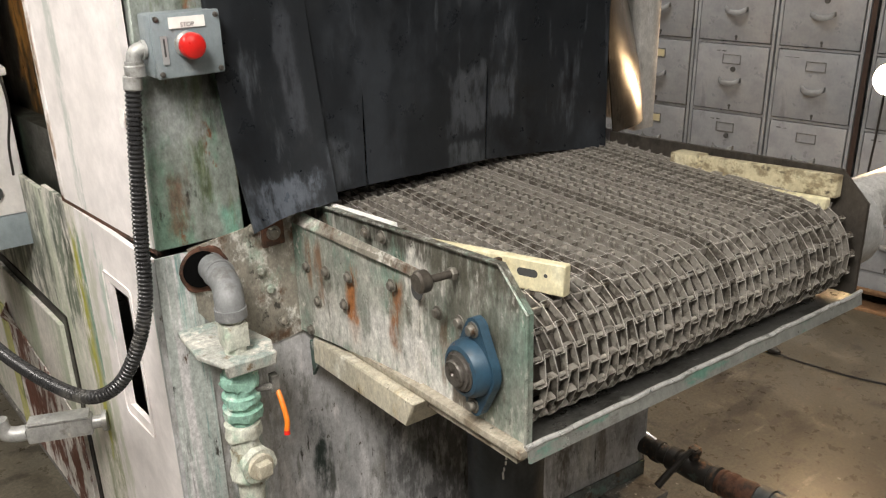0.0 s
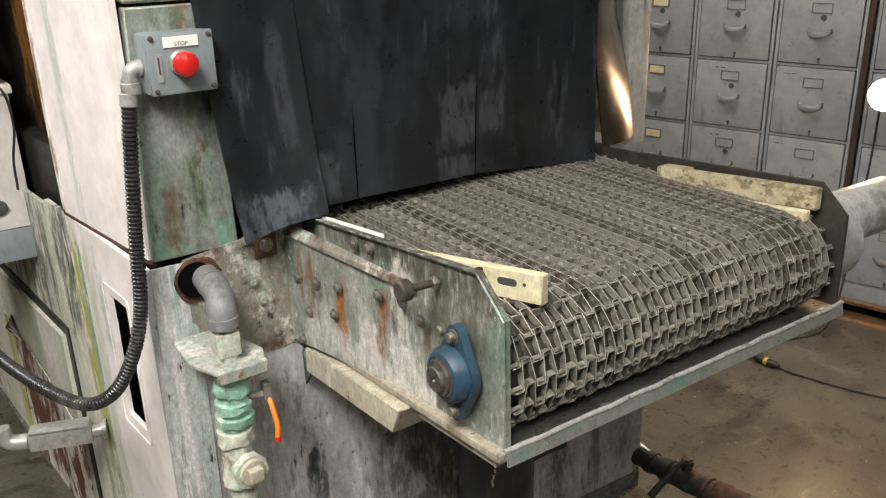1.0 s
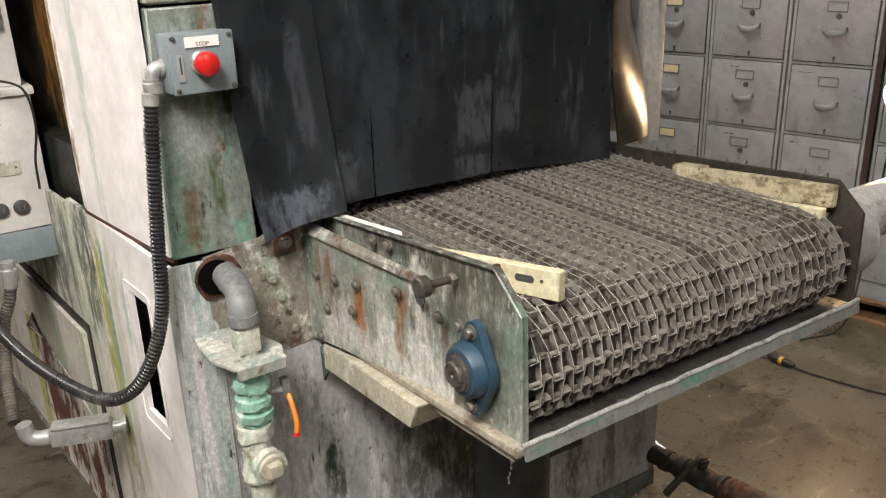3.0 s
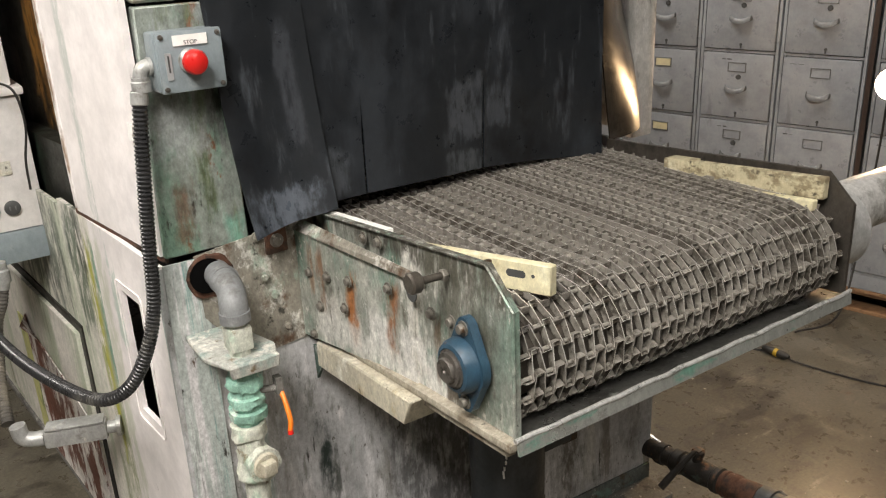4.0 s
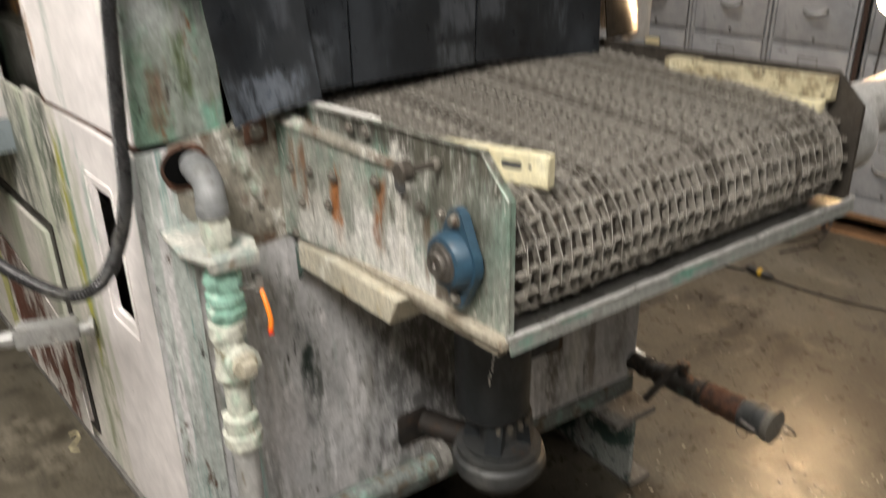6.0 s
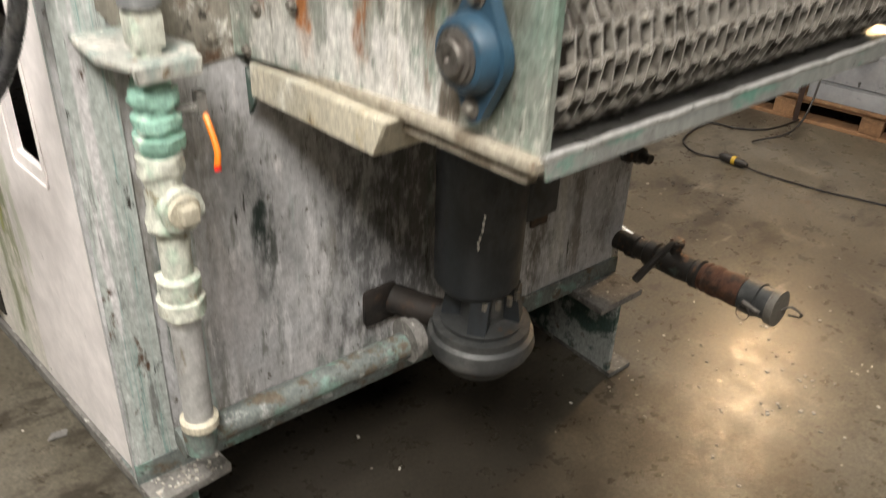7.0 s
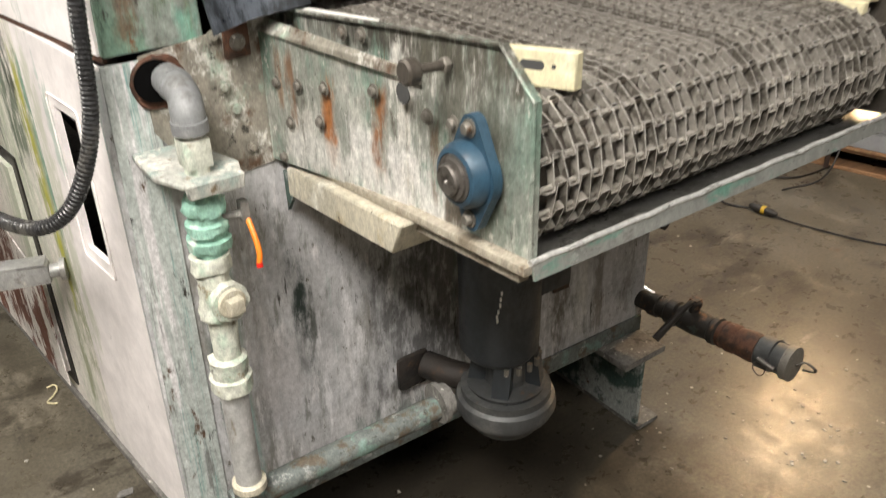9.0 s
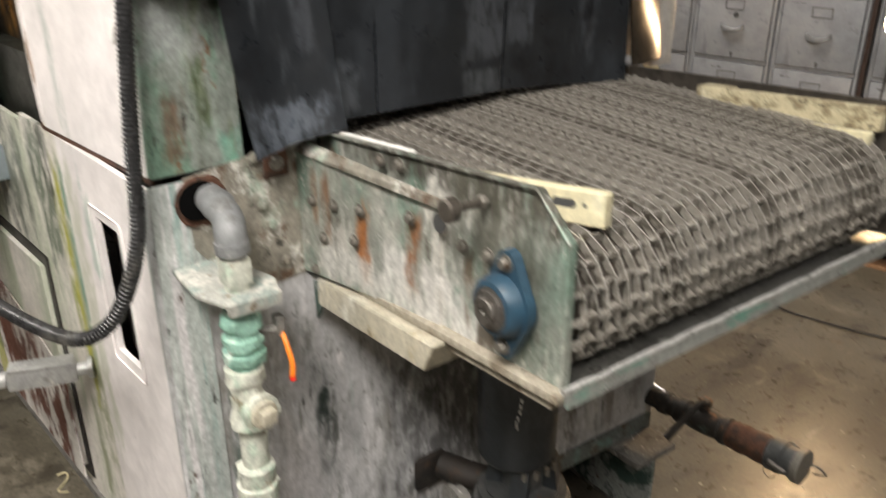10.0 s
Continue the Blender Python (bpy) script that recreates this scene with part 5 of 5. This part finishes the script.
part("nipple", lathe([(0, 0.024), (0.01, 0.024), (0.012, 0.015), (0.04, 0.015)], LB @ Vector((0, 0, 0)), LB.to_3x3() @ Vector((1, 0, 0)), 14), "die_cast", lb)
q = LB @ Vector((0.165, 0, 0))
part("elbow", tube(spline([q, q + (LB.to_3x3() @ Vector((0.025, 0, 0))), q + (LB.to_3x3() @ Vector((0.045, 0, 0.01))), q + (LB.to_3x3() @ Vector((0.05, 0, 0.04)))], 6), 0.018, 12), "die_cast", lb)

# ---- filing cabinets on a pallet ----
CW, DH, CB, CBASE = 0.365, 0.312, 0.194, 0.124
CX, CY, CTURN = 2.923, 1.250, -75.2


def filing_cabinet(style):
    cab = thing("filing_cabinet", (0, 0, 0), "grey steel five-drawer filing cabinet with worn paint, standing on a pallet", "filing cabinet", "row of filing cabinets")
    shell = B()
    for x0, x1 in ((0.002, 0.016), (CW - 0.016, CW - 0.002)):
        box(x0, x1, 0.0, 0.68, CBASE, CB + 5 * DH + 0.02, 0.002, shell)
    box(0.016, CW - 0.016, 0.0, 0.68, CB + 5 * DH, CB + 5 * DH + 0.02, 0.002, shell)
    box(0.016, CW - 0.016, 0.66, 0.68, CB, CB + 5 * DH, 0, shell)
    box(0.016, CW - 0.016, 0.0, 0.66, CBASE, CB - 0.001, 0.002, shell)
    for k in range(5):
        box(0.016, CW - 0.016, 0.001, 0.66, CB + k * DH, CB + k * DH + 0.010, 0, shell)
    part("body", shell, "cabinet_paint", cab)
    part("interior", box(0.017, CW - 0.017, 0.03, 0.65, CB + 0.011, CB + 5 * DH - 0.002), "cabinet_gap", cab)
    for k in range(5):
        z0, z1 = CB + k * DH + 0.014, CB + (k + 1) * DH - 0.004
        d = part("drawer", box(0.020, CW - 0.020, -0.006, 0.028, z0, z1, 0.004), "cabinet_paint", cab)
        zc = z0 + 0.130
        pull = [(CW / 2 - 0.05, -0.006, zc + 0.012), (CW / 2 - 0.044, -0.022, zc + 0.008), (CW / 2 - 0.02, -0.030, zc - 0.004), (CW / 2 + 0.02, -0.030, zc - 0.004), (CW / 2 + 0.044, -0.022, zc + 0.008), (CW / 2 + 0.05, -0.006, zc + 0.012)]
        h = sheet(12, 3, lambda u, v: spline(pull, 6)[min(30, int(round(u * 30)))] + Vector((0, 0.010 * v * v, 0.020 * v - 0.01)), 0.003)
        part("handle", h, "handle_metal", d, "worn metal pull")
        holder = B()
        for x0, x1, a, b in ((-0.042, 0.042, 0, 0.004), (-0.042, 0.042, 0.040, 0.043), (-0.042, -0.039, 0.004, 0.040), (0.039, 0.042, 0.004, 0.040)):
            box(CW / 2 + x0, CW / 2 + x1, -0.009, -0.005, zc + 0.080 + a, zc + 0.080 + b, 0, holder)
        part("label_holder", holder, "handle_metal", d)
        if style == 1 or (style == 2 and k > 3):
            part("card", box(CW / 2 - 0.037, CW / 2 + 0.037, -0.0075, -0.0062, zc + 0.085, zc + 0.118), "yellow_card", d, "yellowed label card")
        part("latch", merge(lathe([(0, 0.006), (0.006, 0.006)], (CW / 2 + 0.01, -0.005, z0 + 0.022), (0, -1, 0), 10), box(CW / 2 + 0.007, CW / 2 + 0.013, -0.010, -0.006, z0 + 0.005, z0 + 0.022)), "print_dark", d)
        if k == 3 or style == 2:
            part("lock", lathe([(0, 0.012), (0.006, 0.011)], (CW / 2 + 0.01, -0.005, zc + 0.058 + (0.005 if k % 2 else 0)), (0, -1, 0), 12), "print_dark", d)
        if style >= 2 and k in (1, 2, 3):
            ink, r = B(), random.Random(10 * style + k)
            x = 0.05 if style == 3 else 0.11
            for w in range(r.randint(2, 4)):
                n = r.uniform(0.012, 0.03)
                box(x, x + n, -0.0066, -0.0058, z1 - 0.030, z1 - 0.0285 + r.uniform(0, 0.004), 0, ink)
                x += n + 0.008
            part("pen_marks", ink, "print_dark", d, "unreadable pen writing")
    return cab


protos = {s: filing_cabinet(s) for s in (1, 2, 3)}


def cabinet_pose(s):
    a = radians(CTURN)
    return pose(CX + s * math.cos(a), CY + s * math.sin(a), 0, 0, 0, CTURN)


copy_thing(protos[1], cabinet_pose(-2 * CW))
protos[1].matrix_basis = cabinet_pose(-CW)
protos[2].matrix_basis = cabinet_pose(0)
protos[3].matrix_basis = cabinet_pose(CW + 0.004)
copy_thing(protos[3], cabinet_pose(2 * CW + 0.035))
copy_thing(protos[1], cabinet_pose(3 * CW + 0.045))
PM = cabinet_pose(0)
pal = thing("wooden_pallet", PM.translation, "dark weathered wooden pallet under the filing cabinets", "pallet")
for i in range(7):
    x = -0.80 + i * 0.36
    for y in (0.02, 0.33, 0.60):
        part("block", box(x, x + 0.09, y, y + 0.09, 0.016, 0.086, 0.004, None, PM), "pallet_wood", pal)
for y in (0.0, 0.14, 0.28, 0.42, 0.56):
    part("deck_board", box(-0.82, 1.55, y, y + 0.10, 0.105, 0.123, 0.003, None, PM), "pallet_wood", pal)
for y in (0.02, 0.33, 0.60):
    part("stringer_board", box(-0.82, 1.55, y, y + 0.09, 0.0865, 0.1045, 0.003, None, PM), "pallet_wood", pal)
    part("bottom_board", box(-0.82, 1.55, y, y + 0.09, 0.0, 0.0155, 0.002, None, PM), "pallet_wood", pal)
for s in (2 * CW + 0.020, CW * 0.96):
    solid("strapping_band", merge(box(s - 0.010, s + 0.010, -0.014, -0.012, 0.01, CB + 5 * DH + 0.02, 0, None, PM), box(s - 0.010, s + 0.010, -0.014, 0.6, CB + 5 * DH + 0.021, CB + 5 * DH + 0.023, 0, None, PM)) if s > 0.5 else
          box(s - 0.004, s + 0.004, -0.036, -0.034, 0.01, 0.50, 0, None, PM), "strap_brown", "dark brown strapping band round the cabinets", "strap")

# ---- flood lamp hung in front of the cabinets, facing the washer ----
LX, LY, LZ = 2.76, 0.235, 1.118
LD = Vector((-0.86, -0.48, 0.12)).normalized()
lamp = thing("work_lamp", (LX, LY, LZ), "glowing flood bulb in a dark socket, hung before the cabinets", "lamp")
LP = Vector((LX, LY, LZ)) - LD * 0.07
part("bulb", lathe([(0.058, 0.058), (0.066, 0.057), (0.076, 0.042), (0.080, 0.0)], LP, LD, 24), "bulb_glow", lamp, "bright warm bulb face")
part("reflector", lathe([(0.0, 0.017), (0.015, 0.022), (0.040, 0.054), (0.055, 0.060), (0.0575, 0.058)], LP, LD, 24), "white_enclosure", lamp)
part("socket", lathe([(-0.06, 0.014), (-0.055, 0.019), (-0.001, 0.019)], LP, LD, 14), "print_dark", lamp)
LB2 = LP - LD * 0.06
part("hook", tube(spline([LB2, LB2 + Vector((0.04, 0.01, 0.06)), LB2 + Vector((0.22, 0.02, 0.50)), LB2 + Vector((0.33, 0.02, 0.668))], 8), 0.004, 8), "strap_brown", lamp)
part("cord", tube(spline([LB2, LB2 + Vector((0.02, 0.02, -0.05)), LB2 + Vector((0.045, 0.04, -0.3)), LB2 + Vector((0.035, 0.06, -0.7)), Vector((LX + 0.05, LY + 0.12, 0.12)), Vector((LX + 0.0, LY + 0.27, 0.006))], 8), 0.0045, 8), "black_cable", lamp)

# ---- cable on the floor ----
cable = thing("extension_cable", (2.53, 0.44, 0), "black extension cable with a taped plug lying on the floor", "cable")
part("cord", tube(spline([(3.276, 0.558, 0.006), (3.149, 0.542, 0.006), (2.945, 0.56, 0.006), (2.835, 0.649, 0.006), (2.778, 0.75, 0.006), (2.56, 0.706, 0.006), (2.489, 0.609, 0.006), (2.516, 0.527, 0.006), (2.53, 0.50, 0.010)], 8), 0.0042, 8), "black_cable", cable)
part("cord", tube(spline([(2.535, 0.39, 0.012), (2.55, 0.32, 0.007), (2.61, 0.12, 0.006), (2.68, -0.04, 0.006), (2.80, -0.35, 0.006), (2.9, -0.9, 0.006)], 8), 0.0042, 8), "black_cable", cable)
cable.matrix_basis = Matrix.Translation((2.518, 0.420, 0))
part("plug", lathe([(0, 0.008), (0.01, 0.014), (0.05, 0.018), (0.055, 0.016), (0.10, 0.016), (0.12, 0.008)], (2.528, 0.51, 0.018), (0.06, -1, 0), 14), "black_cable", cable)
part("tape_ring", lathe([(0, 0.0175), (0.016, 0.0175)], (2.531, 0.455, 0.018), (0.06, -1, 0), 14), "yellow_tape", cable, "yellow tape ring")

# ---- small litter on the floor ----
nut = thing("slotted_bracket", (0.008, 0.135, 0), "small rusty slotted metal bracket lying on the floor", "bracket")
nb = B()
for x0, x1, y0, y1 in ((-0.02, 0.02, -0.03, -0.014), (-0.02, 0.02, 0.014, 0.03), (-0.02, -0.009, -0.014, 0.014), (0.009, 0.02, -0.014, 0.014)):
    box(x0, x1, y0, y1, 0.0, 0.007, 0, nb, Matrix.Translation((0.004, 0.125, 0.0)) @ pose(0, 0, 0, 0, 0, -28) @ Matrix.Scale(0.66, 4))
part("plate", nb, "pump_iron", nut)
hook = solid("bent_wire", tube(spline([(-0.32, 0.42, 0.004), (-0.29, 0.43, 0.006), (-0.275, 0.40, 0.004), (-0.30, 0.385, 0.004), (-0.315, 0.36, 0.004), (-0.28, 0.355, 0.004)], 6), 0.003, 6), "yellow_card", "short bent piece of yellowish wire on the floor", "wire")
solid("rusty_nut", lathe([(0, 0.011), (0.012, 0.011), (0.012, 0.005), (0.002, 0.005)], (-0.179, 0.315, 0.0), (0, 0, 1), 6), "rust_metal", "small rusty hexagon nut lying on the floor", "nut")
solid("plastic_tie", tube(spline([(-0.069, 1.049, 0.004), (-0.048, 1.046, 0.006), (-0.045, 1.022, 0.007), (-0.062, 0.998, 0.005), (-0.084, 0.978, 0.004), (-0.076, 0.962, 0.005), (-0.062, 0.955, 0.004)], 6), 0.0028, 8), "yellow_card", "curled pale yellow plastic tie lying on the floor", "tie")
solid("paper_scrap", slab([(-0.053, 0.477, 0.004), (-0.011, 0.469, 0.006), (-0.003, 0.493, 0.005), (-0.038, 0.499, 0.004)], 0.001), "crusted_flange", "torn pale paper scrap lying on the floor", "paper")
rng = random.Random(5)
grit = B()
for k in range(70):
    g = rng.uniform(0.0012, 0.0034)
    box(-g, g, -g * rng.uniform(0.5, 1), g * 0.7, 0.0, g, 0, grit, pose(0.082 + rng.uniform(-0.068, 0.068), -0.055 + 0.09 * rng.random() ** 1.5, 0.245, 0, 0, rng.uniform(0, 180)))
solid("flange_grit", grit, "debris", "pale grit lying on the skid's flange", "grit", "stuff")
rng = random.Random(12)
chips = B()
for k in range(240):
    x, y = rng.uniform(-0.6, 2.4), rng.uniform(-1.0, 0.9)
    if rng.random() < 0.4:
        x, y = rng.gauss(1.5, 0.2), rng.gauss(-0.4, 0.22)
    s = rng.uniform(0.0015, 0.005)
    box(-s, s, -s * rng.uniform(0.4, 1), s * 0.6, 0.0, s * 0.5, 0, chips, pose(x, y, 0.0, 0, 0, rng.uniform(0, 180)))
solid("floor_litter", chips, "debris", "scattered pale chips and specks on the floor", "litter", "stuff")
